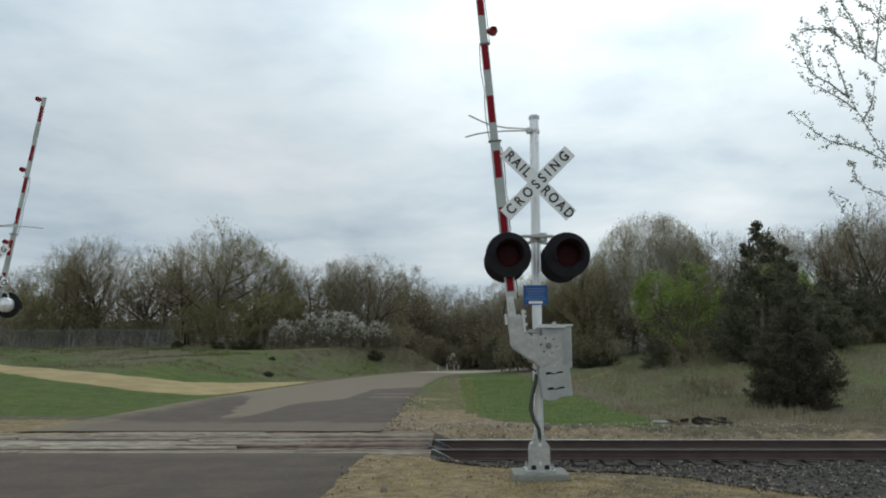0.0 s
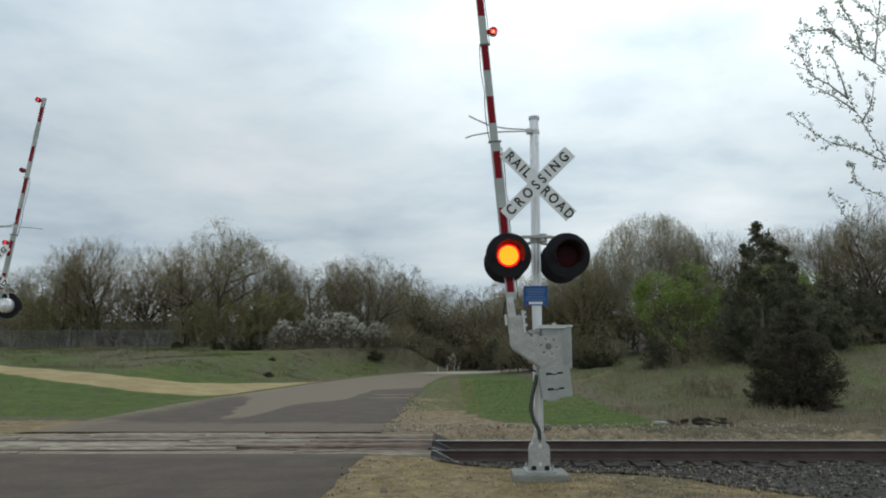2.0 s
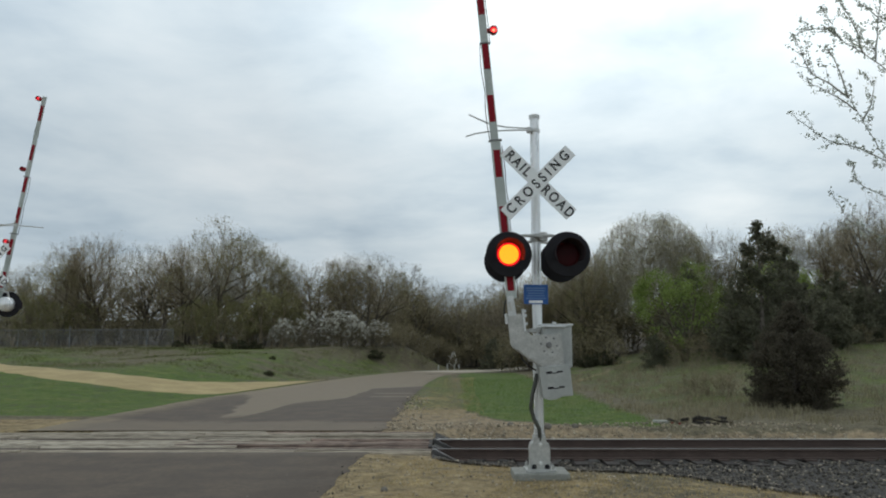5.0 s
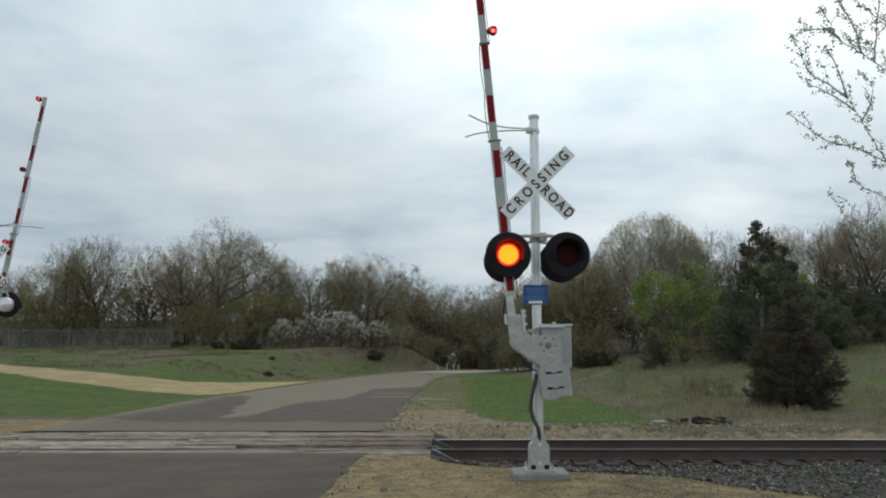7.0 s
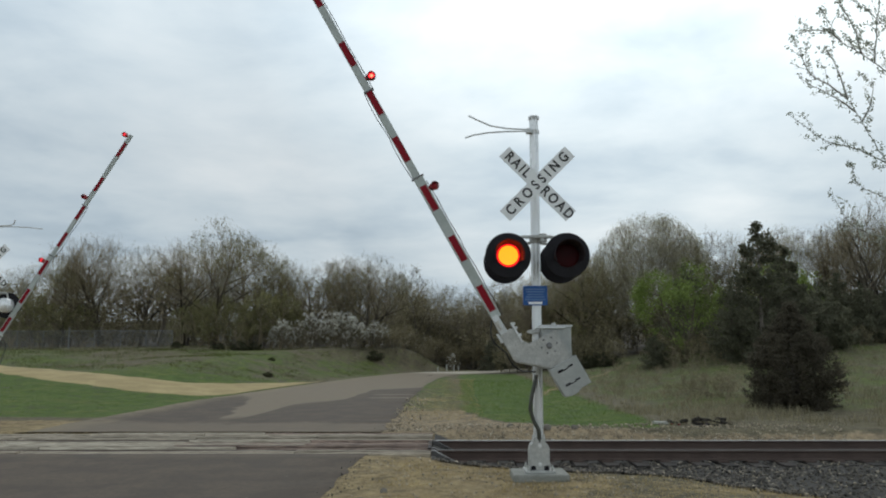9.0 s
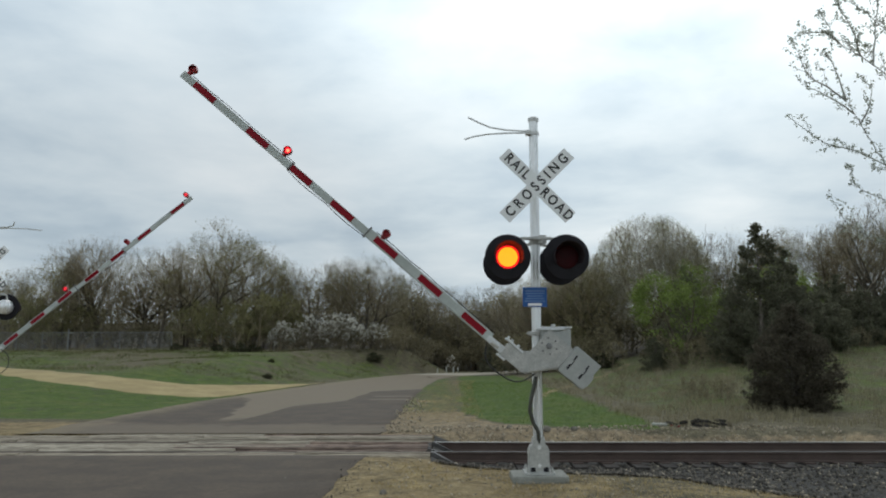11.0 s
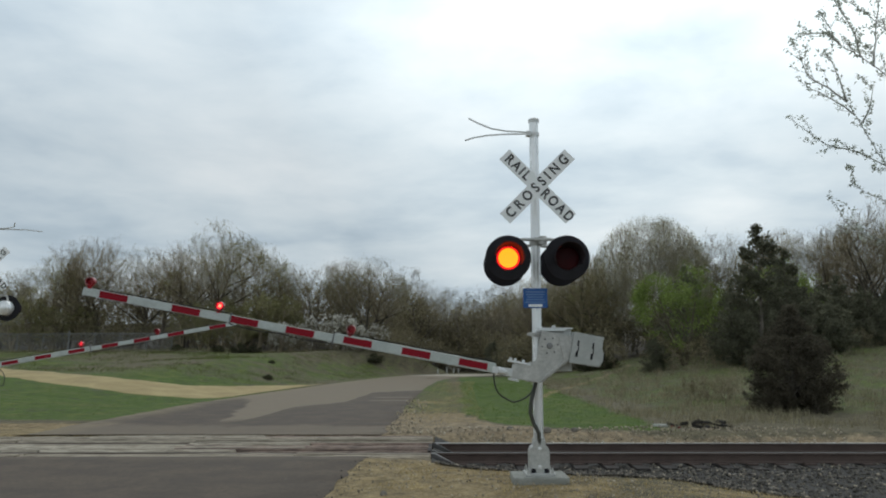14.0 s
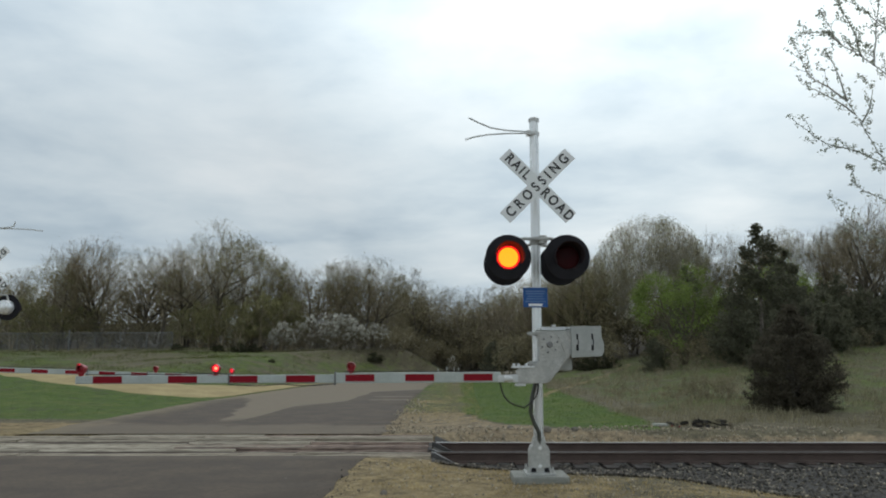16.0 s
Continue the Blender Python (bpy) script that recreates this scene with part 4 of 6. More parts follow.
def signal(place, turn, label, far):
    sig = thing("crossing_signal", pose(*place, 0, 0, turn), label, "crossing signal", "crossing signals beside the track")
    bm = bmesh.new()
    rod(bm, (0, 0, 0.50), (0, 0, 5.04), 0.068, 0.064, 24)
    part("mast", bm, ALU, sig, "bright aluminium mast", True)
    bm = bmesh.new()
    rod(bm, (0, 0, 5.03), (0, 0, 5.075), 0.074, 0.078, 24)
    rod(bm, (0, 0, 5.075), (0, 0, 5.095), 0.078, 0.05, 24)
    part("mast_cap", bm, GALV, sig, "round cap on the mast", True)
    # cast base with feet and bolts
    bm = bmesh.new()
    plate(bm, [(-0.135, 0.15), (0.135, 0.15), (0.135, 0.46), (0.115, 0.51), (0.085, 0.53), (0.08, 0.60), (-0.08, 0.60), (-0.085, 0.53), (-0.115, 0.51), (-0.135, 0.46)], -0.125, 0.125, 0.018)
    rod(bm, (0, 0, 0.50), (0, 0, 0.63), 0.088, 0.084, 20)
    part("mast_base", bm, CAST, sig, "pale cast metal mast base")
    bm = bmesh.new()
    box(bm, (0, 0, 0.165), (0.40, 0.40, 0.03), 0.006)
    for sx in (-0.16, 0.16):
        for sy in (-0.16, 0.16):
            rod(bm, (sx, sy, 0.18), (sx, sy, 0.225), 0.022, 0.022, 6)
            rod(bm, (sx, sy, 0.225), (sx, sy, 0.25), 0.012, 0.012, 8)
    part("base_flange", bm, CAST, sig, "bolted base flange")
    # black plates stand proud of the base for the shade between its feet
    for side in (-1, 1):
        bm = bmesh.new()
        plate(bm, [(side * 0.055, 0.182), (side * 0.118, 0.182), (side * 0.118, 0.225), (side * 0.10, 0.245), (side * 0.055, 0.235)], -0.129, -0.120, 0.0)
        part("foot_recess", bm, BLACK, sig, "black plate painted as shade beside the foot")
    for zz in (0.26, 0.50):
        bm = bmesh.new()
        rod(bm, (0, -0.125, zz), (0, -0.132, zz), 0.026, 0.026, 14)
        rod(bm, (0, -0.132, zz), (0, -0.155, zz), 0.016, 0.013, 6)
        part("cover_bolt", bm, ALU, sig, "bright bolt head", True)
    # two long spring prongs that steady the raised arm
    y0 = -0.09
    bm = bmesh.new()
    if far:
        tube(bm, [(-0.06, y0, 4.87), (-0.40, y0, 4.875), (-0.80, y0, 4.86), (-1.16, y0, 4.82)], 0.013, 8)
        tube(bm, [(-0.06, y0, 4.89), (-0.40, 0.0, 4.89), (-0.60, 0.15, 4.90), (-0.66, 0.22, 4.98)], 0.013, 8)
    else:
        tube(bm, [(-0.06, y0, 4.862), (-0.40, y0, 4.882), (-0.62, y0 - 0.01, 4.917), (-0.80, y0 - 0.02, 4.992), (-0.935, y0 - 0.03, 5.057)], 0.011, 8)
        tube(bm, [(-0.06, y0, 4.842), (-0.40, y0, 4.837), (-0.66, y0 - 0.01, 4.817), (-0.85, y0 - 0.02, 4.782), (-0.985, y0 - 0.03, 4.737)], 0.011, 8)
    part("arm_rest_prongs", bm, GALV, sig, "thin curved metal prongs", True)
    bm = bmesh.new()
    rod(bm, (0, 0, 4.827), (0, 0, 4.877), 0.076, 0.076, 20)
    box(bm, (-0.085, -0.05, 4.852), (0.06, 0.10, 0.07), 0.008)
    part("prong_clamp", bm, GALV, sig, "clamp on the mast")
    crossbuck(sig, (-0.005, 0.10 if far else -0.37, 3.92 if far else 4.025), 1 if far else -1)
    for zz in ((3.85, 3.99) if far else (3.97, 4.11)):
        bm = bmesh.new()
        rod(bm, (0, 0, zz - 0.018), (0, 0, zz + 0.018), 0.074, 0.074, 20)
        box(bm, (0, 0.08 if far else -0.21, zz), (0.035, 0.02 if far else 0.30, 0.03), 0.005)
        part("crossbuck_bracket", bm, GALV, sig, "bracket behind the blades")
    # lamp crossarm and its junction box
    zl = 3.03
    bm = bmesh.new()
    for side in (-1, 1):
        tube(bm, [(0.0, -0.12, zl + 0.29), (side * 0.18, -0.17, zl + 0.29), (side * 0.36, -0.20, zl + 0.26), (side * 0.40, -0.20, zl + 0.10)], 0.024, 8)
        if not far:
            tube(bm, [(0.0, 0.10, zl + 0.25), (side * 0.18, 0.2, zl + 0.24), (side * 0.36, 0.30, zl + 0.22), (side * 0.40, 0.30, zl + 0.08)], 0.022, 8)
    part("lamp_crossarm", bm, CAST, sig, "grey pipe crossarm", True)
    bm = bmesh.new()
    rod(bm, (0.09, -0.10, zl + 0.23), (0.09, -0.10, zl + 0.34), 0.06, 0.055, 16)
    rod(bm, (0, 0, zl + 0.22), (0, 0, zl + 0.33), 0.085, 0.085, 20)
    part("junction_box", bm, CAST, sig, "round grey junction box", True)
    lamps = []
    if far:
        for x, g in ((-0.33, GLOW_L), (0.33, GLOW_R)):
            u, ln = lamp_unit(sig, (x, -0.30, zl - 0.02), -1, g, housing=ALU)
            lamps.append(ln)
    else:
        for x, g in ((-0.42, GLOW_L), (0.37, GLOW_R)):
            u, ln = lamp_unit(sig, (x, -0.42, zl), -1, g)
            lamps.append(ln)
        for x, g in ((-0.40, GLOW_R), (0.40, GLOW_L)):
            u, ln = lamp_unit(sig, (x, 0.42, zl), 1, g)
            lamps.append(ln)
    # information sign with unreadable lines
    if not far:
        bm = bmesh.new()
        box(bm, (-0.025, -0.085, 2.515), (0.335, 0.008, 0.27), 0.002)
        info = part("information_sign", bm, BLUE, sig, "small blue metal sign")
        for k, (zz, w, h) in enumerate(((2.60, 0.27, 0.016), (2.565, 0.25, 0.016), (2.53, 0.22, 0.016), (2.495, 0.25, 0.016), (2.46, 0.28, 0.016), (2.413, 0.19, 0.034))):
            bm = bmesh.new()
            box(bm, (-0.025, -0.0905, zz), (w, 0.002, h))
            part("sign_bar", bm, WHITE if k == 5 else SIGNWHITE, info)
    # gate mechanism housing, fixed beside the mast
    bm = bmesh.new()
    box(bm, (0.24, -0.06, 1.80), (0.40, 0.32, 0.56), 0.02)
    part("mechanism_case", bm, SLAB, sig, "pale grey gate mechanism case")
    bm = bmesh.new()
    box(bm, (0.24, -0.06, 2.095), (0.43, 0.35, 0.024), 0.006)
    rod(bm, (-0.05, -0.25, 2.07), (0.35, -0.25, 2.07), 0.014, 0.014, 8)
    box(bm, (0.20, -0.22, 2.115), (0.05, 0.06, 0.04), 0.006)
    part("case_lid", bm, GALV, sig, "lid with a locking bar")
    for zz in (2.02, 1.62):
        bm = bmesh.new()
        rod(bm, (0, 0, zz - 0.03), (0, 0, zz + 0.03), 0.084, 0.084, 20)
        box(bm, (-0.05, -0.10, zz), (0.16, 0.035, 0.05), 0.006)
        rod(bm, (-0.15, -0.10, zz), (-0.05, -0.10, zz), 0.012, 0.012, 6)
        part("case_clamp", bm, CAST, sig, "bolted mast clamp")
    bm = bmesh.new()
    tube(bm, [(-0.02, -0.12, 1.52), (-0.05, -0.13, 1.35), (-0.10, -0.13, 1.15), (-0.12, -0.12, 0.98), (-0.08, -0.11, 0.84), (-0.01, -0.11, 0.70), (0.0, -0.10, 0.55)], 0.028, 10)
    part("conduit", bm, CONDUIT, sig, "bent black cable conduit", True)
    bm = bmesh.new()
    rod(bm, (-0.04, -0.11, 1.44), (-0.03, -0.11, 1.58), 0.045, 0.045, 12)
    part("conduit_fitting", bm, GALV, sig, "galvanised conduit fitting", True)
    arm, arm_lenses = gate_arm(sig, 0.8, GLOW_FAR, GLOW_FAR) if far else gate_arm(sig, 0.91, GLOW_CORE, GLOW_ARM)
    arm.location = HUB_FAR if far else HUB
    return sig, arm, lamps, arm_lenses, [cable_link(sig, 0.10), cable_link(sig, -0.10)]


def foundation(place):
    bm = bmesh.new()
    box(bm, (0, 0, -0.20), (0.74, 0.62, 0.40), 0.03)
    ob = part("concrete_foundation", bm, CONCRETE, None)
    ob.location = place
    return tagged(ob, "worn square concrete pad under the signal mast", "foundation", "signal foundations")


# ------------------------------------------------------------------ plants
def sticks(segments, sides=3):
    """Tapered prisms from rows of (x0, y0, z0, x1, y1, z1, r0, r1)."""
    s = np.array(segments, float)
    a, b, r0, r1 = s[:, :3], s[:, 3:6], s[:, 6], s[:, 7]
    d = b - a
    d /= np.linalg.norm(d, axis=1, keepdims=True) + 1e-9
    ref = np.where(np.abs(d[:, 2:3]) > 0.9, np.array([[1.0, 0, 0]]), np.array([[0, 0, 1.0]]))
    u = np.cross(d, ref)
    u /= np.linalg.norm(u, axis=1, keepdims=True) + 1e-9
    v = np.cross(d, u)
    verts = np.zeros((len(s), 2 * sides, 3))
    for k in range(sides):
        o = math.cos(k * math.tau / sides) * u + math.sin(k * math.tau / sides) * v
        verts[:, k], verts[:, sides + k] = a + o * r0[:, None], b + o * r1[:, None]
    base = np.arange(len(s))[:, None] * 2 * sides
    faces = np.concatenate([np.stack([base[:, 0] + k, base[:, 0] + (k + 1) % sides, base[:, 0] + sides + (k + 1) % sides, base[:, 0] + sides + k], 1) for k in range(sides if sides > 2 else 1)])
    return verts.reshape(-1, 3), faces


def flakes(points, size, g, long=1.6, single=False):
    """Small leaf-like quads, each at its own slant, bent along the middle."""
    p = np.array(points, float)
    n = len(p)
    u = g.normal(size=(n, 3))
    u /= np.linalg.norm(u, axis=1, keepdims=True)
    v = np.cross(u, g.normal(size=(n, 3)))
    v /= np.linalg.norm(v, axis=1, keepdims=True) + 1e-9
    s = size * g.uniform(0.6, 1.4, (n, 1))
    if single:
        verts = np.stack([p - u * s * long / 2, p + v * s, p + u * s * long / 2], 1).reshape(-1, 3)
        return verts, np.arange(n)[:, None] * 3 + np.array([[0, 1, 2]])
    verts = np.stack([p - u * s * long / 2, p + v * s / 2, p + u * s * long / 2, p - v * s / 2], 1).reshape(-1, 3)
    base = np.arange(n)[:, None] * 4
    return verts, base + np.array([[0, 1, 2, 3]])


def joined(name, pieces, material, parent, label=""):
    verts, faces, k = [], [], 0
    for v, f in pieces:
        verts.append(v)
        faces.append(np.asarray(f) + k)
        k += len(v)
    return raw(name, np.concatenate(verts).tolist(), np.concatenate(faces).tolist(), material, parent, label)


def grow(g, height, spread, trunks=1, counts=(8, 5, 5, 4), rise=0.55, low=0.22, lean=0.12, thick=0.021, wide=0.40, edge=(0.80, 1.10), top=0.8):
    """Branch segments by level, and the twig tips, of a bare broad-leaved tree."""
    levels, tips = [[], [], [], [], []], []

    def limb(p, d, length, r, level):
        n = (6, 4, 3, 2, 1)[level]
        pts, dirs = [p], [d]
        for i in range(n):
            d = d + g.normal(size=3) * (0.06, 0.10, 0.10, 0.10, 0.08)[level] + np.array([0, 0, (0.03, 0.045, 0.05, 0.03, 0.02)[level]])
            d /= np.linalg.norm(d)
            q = p + d * length / n
            if level and (q[0] ** 2 + q[1] ** 2) / (wide * height) ** 2 + ((q[2] - 0.50 * height) / (0.52 * height)) ** 2 > g.uniform(*edge):
                if level >= 3:
                    tips.append(p)
                if level < 4 and i:
                    break
                return
            a, b = r * (1 - 0.75 * i / n), r * (1 - 0.75 * (i + 1) / n)
            levels[level].append((*p, *q, a, b))
            p = q
            pts.append(p)
            dirs.append(d)
        n = len(pts) - 1
        if level == 4:
            tips.append(p)
            return
        if level == 3:
            tips.append(p)
        start = low if level == 0 else 0.2
        kids = counts[level]
        for i in range(kids):
            f = start + (1 - start) * (i + g.uniform(0.2, 0.9)) / kids
            j = min(int(f * n), n - 1)
            at = pts[j] + (pts[j + 1] - pts[j]) * (f * n - j)
            along = dirs[j + 1]
            side = np.cross(along, g.normal(size=3))
            side /= np.linalg.norm(side) + 1e-9
            k = rise + 0.13 * level + g.uniform(-0.15, 0.15)
            out = along * k + side * (1 - k * 0.4)
            out /= np.linalg.norm(out)
            share = (spread * (1 - 0.48 * f) * 0.62, 0.62, 0.6, 0.6)[level]
            limb(at, out, length * share * g.uniform(0.75, 1.2), max(0.0115, r * (1 - 0.75 * f) * 0.6), level + 1)

    for k in range(trunks):
        a = g.uniform(0, 6.28)
        d = np.array([math.cos(a), math.sin(a), 0]) * (lean if trunks == 1 else 0.28) + np.array([0, 0, 1.0])
        limb(np.array([0.004 * height * k * math.cos(a), 0.004 * height * k * math.sin(a), -0.25]), d / np.linalg.norm(d), height * (top if trunks == 1 else g.uniform(0.62, 0.82)), height * thick, 0)
    return levels, np.array(tips)


def tree(name, seed, height, spread, leaf, leaf_size, leaves_per_tip, label, bark=BARK, twig=TWIG, clump=0.010, share=1.0, plain=False, whole=False, gaps=0.0, **how):
    g = np.random.default_rng(seed)
    levels, tips = grow(g, height, spread, **how)
    ob = thing(name, Matrix(), label, "tree" if height > 3.5 else "shrub")
    low_growth = height < 3.5
    woody = [sticks(levels[0], 4 if low_growth else 6), sticks(levels[1], 3 if low_growth else 4)]
    if whole:
        joined("trunk", woody + [sticks(level, 2) for level in levels[2:] if level], bark, ob)
    elif height > 3.5:
        joined("trunk", woody, bark, ob)
        woody = []
    if not whole:
        joined("branchwork", woody + [sticks(levels[2], 3), sticks(levels[3], 2 if plain else 3), sticks(levels[4], 2)], twig, ob)
    if leaves_per_tip:
        if share < 1:
            height_of = (tips[:, 2] / tips[:, 2].max()) ** 1.5
            tips = tips[g.random(len(tips)) < share * 1.6 * height_of]
        if gaps:
            keep = [noise.noise(Vector(p) * (7.5 / height)) + 1.0 * (p[2] / height - 0.55) > gaps - 0.4 for p in tips]
            tips = tips[np.array(keep)]
        pts = np.repeat(tips, leaves_per_tip, axis=0) + g.normal(size=(len(tips) * leaves_per_tip, 3)) * height * clump
        joined("crown", [flakes(pts, leaf_size, g, 1.6, True)], leaf, ob)
    return ob


def conifer(name, seed, height, width, leaf, label, profile, count, size, lump=0.25, boughs=90, tuft=0.16, ragged=0.72, reach=1.08, droop=0.0, stem=BARK, category="tree"):
    """A cedar: boughs of uneven length round the trunk, each carrying tufts of small sprays, with gaps between them."""
    g = np.random.default_rng(seed)
    ob = thing(name, Matrix(), label, category)
    seg, pts = [], []

    def outline(turn, f):
        n = noise.noise(Vector((math.cos(turn) * 1.1 + seed, math.sin(turn) * 1.1, f * height * 0.8)))
        return width / 2 * lin(f, profile) * (1 + lump * n)

    weight = np.array([lin(k / 60, profile) + 0.25 for k in range(61)])
    places = np.clip((g.choice(61, boughs, p=weight / weight.sum()) + g.uniform(-0.5, 0.5, boughs)) / 60, 0.02, 0.985)
    each = max(6, count // boughs)
    for f in places:
        turn = g.uniform(0, 6.28)
        r = outline(turn, f) * g.uniform(ragged, reach)
        out = np.array([math.cos(turn), math.sin(turn), 0.0])
        a = np.array([0, 0, max(0.04, height * f - 0.45 * r)])
        b = out * r + np.array([0, 0, height * f - droop * r])
        seg.append((*a, *b, 0.014 * (1.3 - f), 0.003))
        for _ in range(each):
            u = 0.25 + 0.78 * g.random() ** 0.55
            spread = tuft * width * 0.5 * (0.35 + 0.65 * math.sin(math.pi * min(1, u)) + 0.15)
            p = a + (b - a) * u + g.normal(size=3) * np.array([1, 1, 0.8]) * spread * 0.5
            if p[2] > 0.01:
                pts.append(p)
    for f in np.linspace(0.86, 1.0, 9):
        for _ in range(each // 3):
            pts.append((g.normal() * 0.02 * height * (1.06 - f) * 2, g.normal() * 0.02 * height * (1.06 - f) * 2, height * f + g.normal() * 0.02))
    joined("trunk", [sticks([(0, 0, -0.2, 0, 0, height * 0.97, height * 0.022, 0.01)], 6)], stem, ob)
    joined("branchwork", [sticks([(0, 0, 0, 0, 0, height * 0.95, 0.02, 0.008)] + seg, 3)], BARK, ob)
    joined("foliage", [flakes(pts, size, g, 2.2, True)], leaf, ob)
    return ob


GROUPS = {"bare_tree": "trees of the wood", "budding_tree": "trees of the wood", "thicket_shrub": "brush under the trees", "blossom_shrub": "blossoming shrubs", "cedar_tree": "cedars on the slope",
          "juniper_bush": "dark bushes on the grass", "dead_weed": "clumps of dead weeds", "leafing_sapling": "leafing saplings", "leafing_tree": "leafing trees"}


def at_place(ob, x, y, turn=0.0, size=1.0, label=""):
    m = pose(x, y, ground_z(x, y) - 0.02, 0, 0, turn)
    c = copy_thing(ob, m)
    c.scale = (size, size, size)
    tagged(c, group=GROUPS.get(ob.name.split(".")[0], ""))
    if label:
        c["label"] = label
    return c


def plants():
    grey = "bare grey-brown tree with fine twigs at the wood edge"
    full, thin = (11, 6, 5, 4), (10, 6, 5, 4)
    kinds = {
        "bare": [tree("bare_tree", 10 + i, 10, 1.1, BUD_BROWN, 0.034, 1, grey, bark=LIMB, plain=True, trunks=1 + i % 2, counts=full, rise=0.62, low=0.32, thick=0.017, top=0.72) for i in range(3)],
        "fan": [tree("bare_tree", 15 + i, 10, 1.25, BUD_BROWN, 0.030, 1, "wide bare tree with limbs fanning up from a forked trunk", bark=LIMB, plain=True, trunks=3, counts=(8, 6, 5, 4), rise=0.66, low=0.30, thick=0.013, wide=0.42) for i in range(2)],
        "pale": [tree("bare_tree", 20 + i, 10, 1.0, BUD_BROWN, 0.034, 1, "pale leafless tree with upright branches in the wood", twig=PALEBARK, bark=DARKTWIG, plain=True, counts=full, rise=0.68, low=0.32, thick=0.017, top=0.72) for i in range(2)],
        "olive": [tree("budding_tree", 30 + i, 10, 1.2, BUD_OLIVE, 0.048, 4, "broad tree hazed with olive spring buds", bark=LIMB, plain=True, trunks=1, counts=(12, 6, 5, 5), rise=0.6, wide=0.44, low=0.25, thick=0.018, top=0.68) for i in range(2)],
        "back": [tree("bare_tree", 90 + i, 10, 1.2, BRUSH_LEAF, 0.07, 2, "bare brown tree deep in the wood", plain=True, twig=DARKTWIG, trunks=1, counts=thin, low=0.05, thick=0.015) for i in range(2)],
        "round": [tree("round_tree", 43, 10, 1.5, BUD_OLIVE, 0.042, 2, "large domed tree with olive-grey budding crown", bark=DARKTWIG, twig=PALEBARK, plain=True, trunks=5, rise=0.60, counts=(11, 8, 6, 6), low=0.16, thick=0.013, wide=0.46, edge=(0.93, 1.03))],
        "green": [tree("leafing_tree", 51 + i, 7, 1.15, BUD_GREEN, 0.085, 46, "small tree in fresh bright green leaf", whole=True, gaps=0.38, bark=DARKTWIG, trunks=2, counts=(8, 4, 2, 1), rise=0.5, low=0.12, clump=0.034, wide=0.50) for i in range(2)],
        "sapling": [tree("leafing_sapling", 55, 5, 1.1, BUD_HAZE, 0.075, 4, "slim sapling with pale yellow-green leaves", plain=True, twig=TWIG, bark=TWIG, trunks=2, counts=(7, 5, 3, 3), low=0.1, clump=0.02)],
        "brush": [tree("thicket_shrub", 60 + i, 3.2, 1.2, BRUSH_LEAF, 0.090, 3, "dense leafless brown brush under the trees", bark=DARKTWIG, twig=DARKTWIG, plain=True, trunks=2, counts=(5, 4, 3, 1), low=0.03, thick=0.012, wide=0.55, clump=0.035) for i in range(2)],
        "weed": [tree("dead_weed", 66 + i, 3.2, 1.2, BUD_BROWN, 0.08, 1, "low clump of dead brown weeds on the slope", plain=True, trunks=3, counts=(4, 3, 2, 1), low=0.03, thick=0.010, wide=0.7) for i in range(2)],
        "blossom": [tree("blossom_shrub", 70 + i, 2.6, 1.15, BLOSSOM, 0.065, 12, "shrub covered in white spring blossom", bark=DARKTWIG, twig=DARKTWIG, plain=True, trunks=4, counts=(5, 4, 3, 3), low=0.12, thick=0.012, clump=0.025, share=0.10, wide=0.6) for i in range(3)],
        "cedar": [conifer("cedar_tree", 81, 6.7, 4.8, CEDAR, "tall dark evergreen cedar on the grass slope", [(0, 0.85), (0.25, 1.0), (0.42, 0.98), (0.55, 0.78), (0.70, 0.52), (0.80, 0.40), (0.88, 0.27), (0.95, 0.14), (1, 0.03)], 17000, 0.072, lump=0.5, boughs=170, tuft=0.11, ragged=0.6),
                  conifer("cedar_tree", 84, 3.5, 3.2, JUNIPER, "broad low rusty-dark cedar on the dry slope", [(0, 0.96), (0.08, 0.99), (0.20, 1.0), (0.36, 1.0), (0.50, 0.93), (0.60, 0.82), (0.70, 0.64), (0.80, 0.42), (0.90, 0.20), (1, 0.03)], 42000, 0.036, lump=0.24, boughs=420, tuft=0.13, ragged=0.80, reach=0.99),
                  conifer("cedar_tree", 83, 3.6, 3.6, CEDAR, "broad dark cedar at the wood edge", [(0, 0.8), (0.2, 1.0), (0.5, 0.86), (0.75, 0.52), (0.92, 0.22), (1, 0.04)], 6500, 0.086, lump=1.0, boughs=60, tuft=0.2)],
        "bush": [conifer("juniper_bush", 85, 0.72, 1.4, BUSH, "small dark juniper bush in the grass", [(0, 0.8), (0.3, 1.0), (0.6, 0.85), (0.85, 0.5), (1, 0.1)], 2600, 0.040, lump=0.9, boughs=50, tuft=0.25, category="bush")],
    }
    g = random.Random(21)
    olive_label = "broad tree hazed with olive spring buds at the wood edge"

    def put(kind, x, y, h, label=""):
        src = g.choice(kinds[kind])
        ref = {"green": 7, "sapling": 5, "brush": 3.2, "weed": 3.2, "blossom": 2.6}.get(kind, 10)
        return at_place(src, x, y, g.uniform(0, 360), h / ref, label)

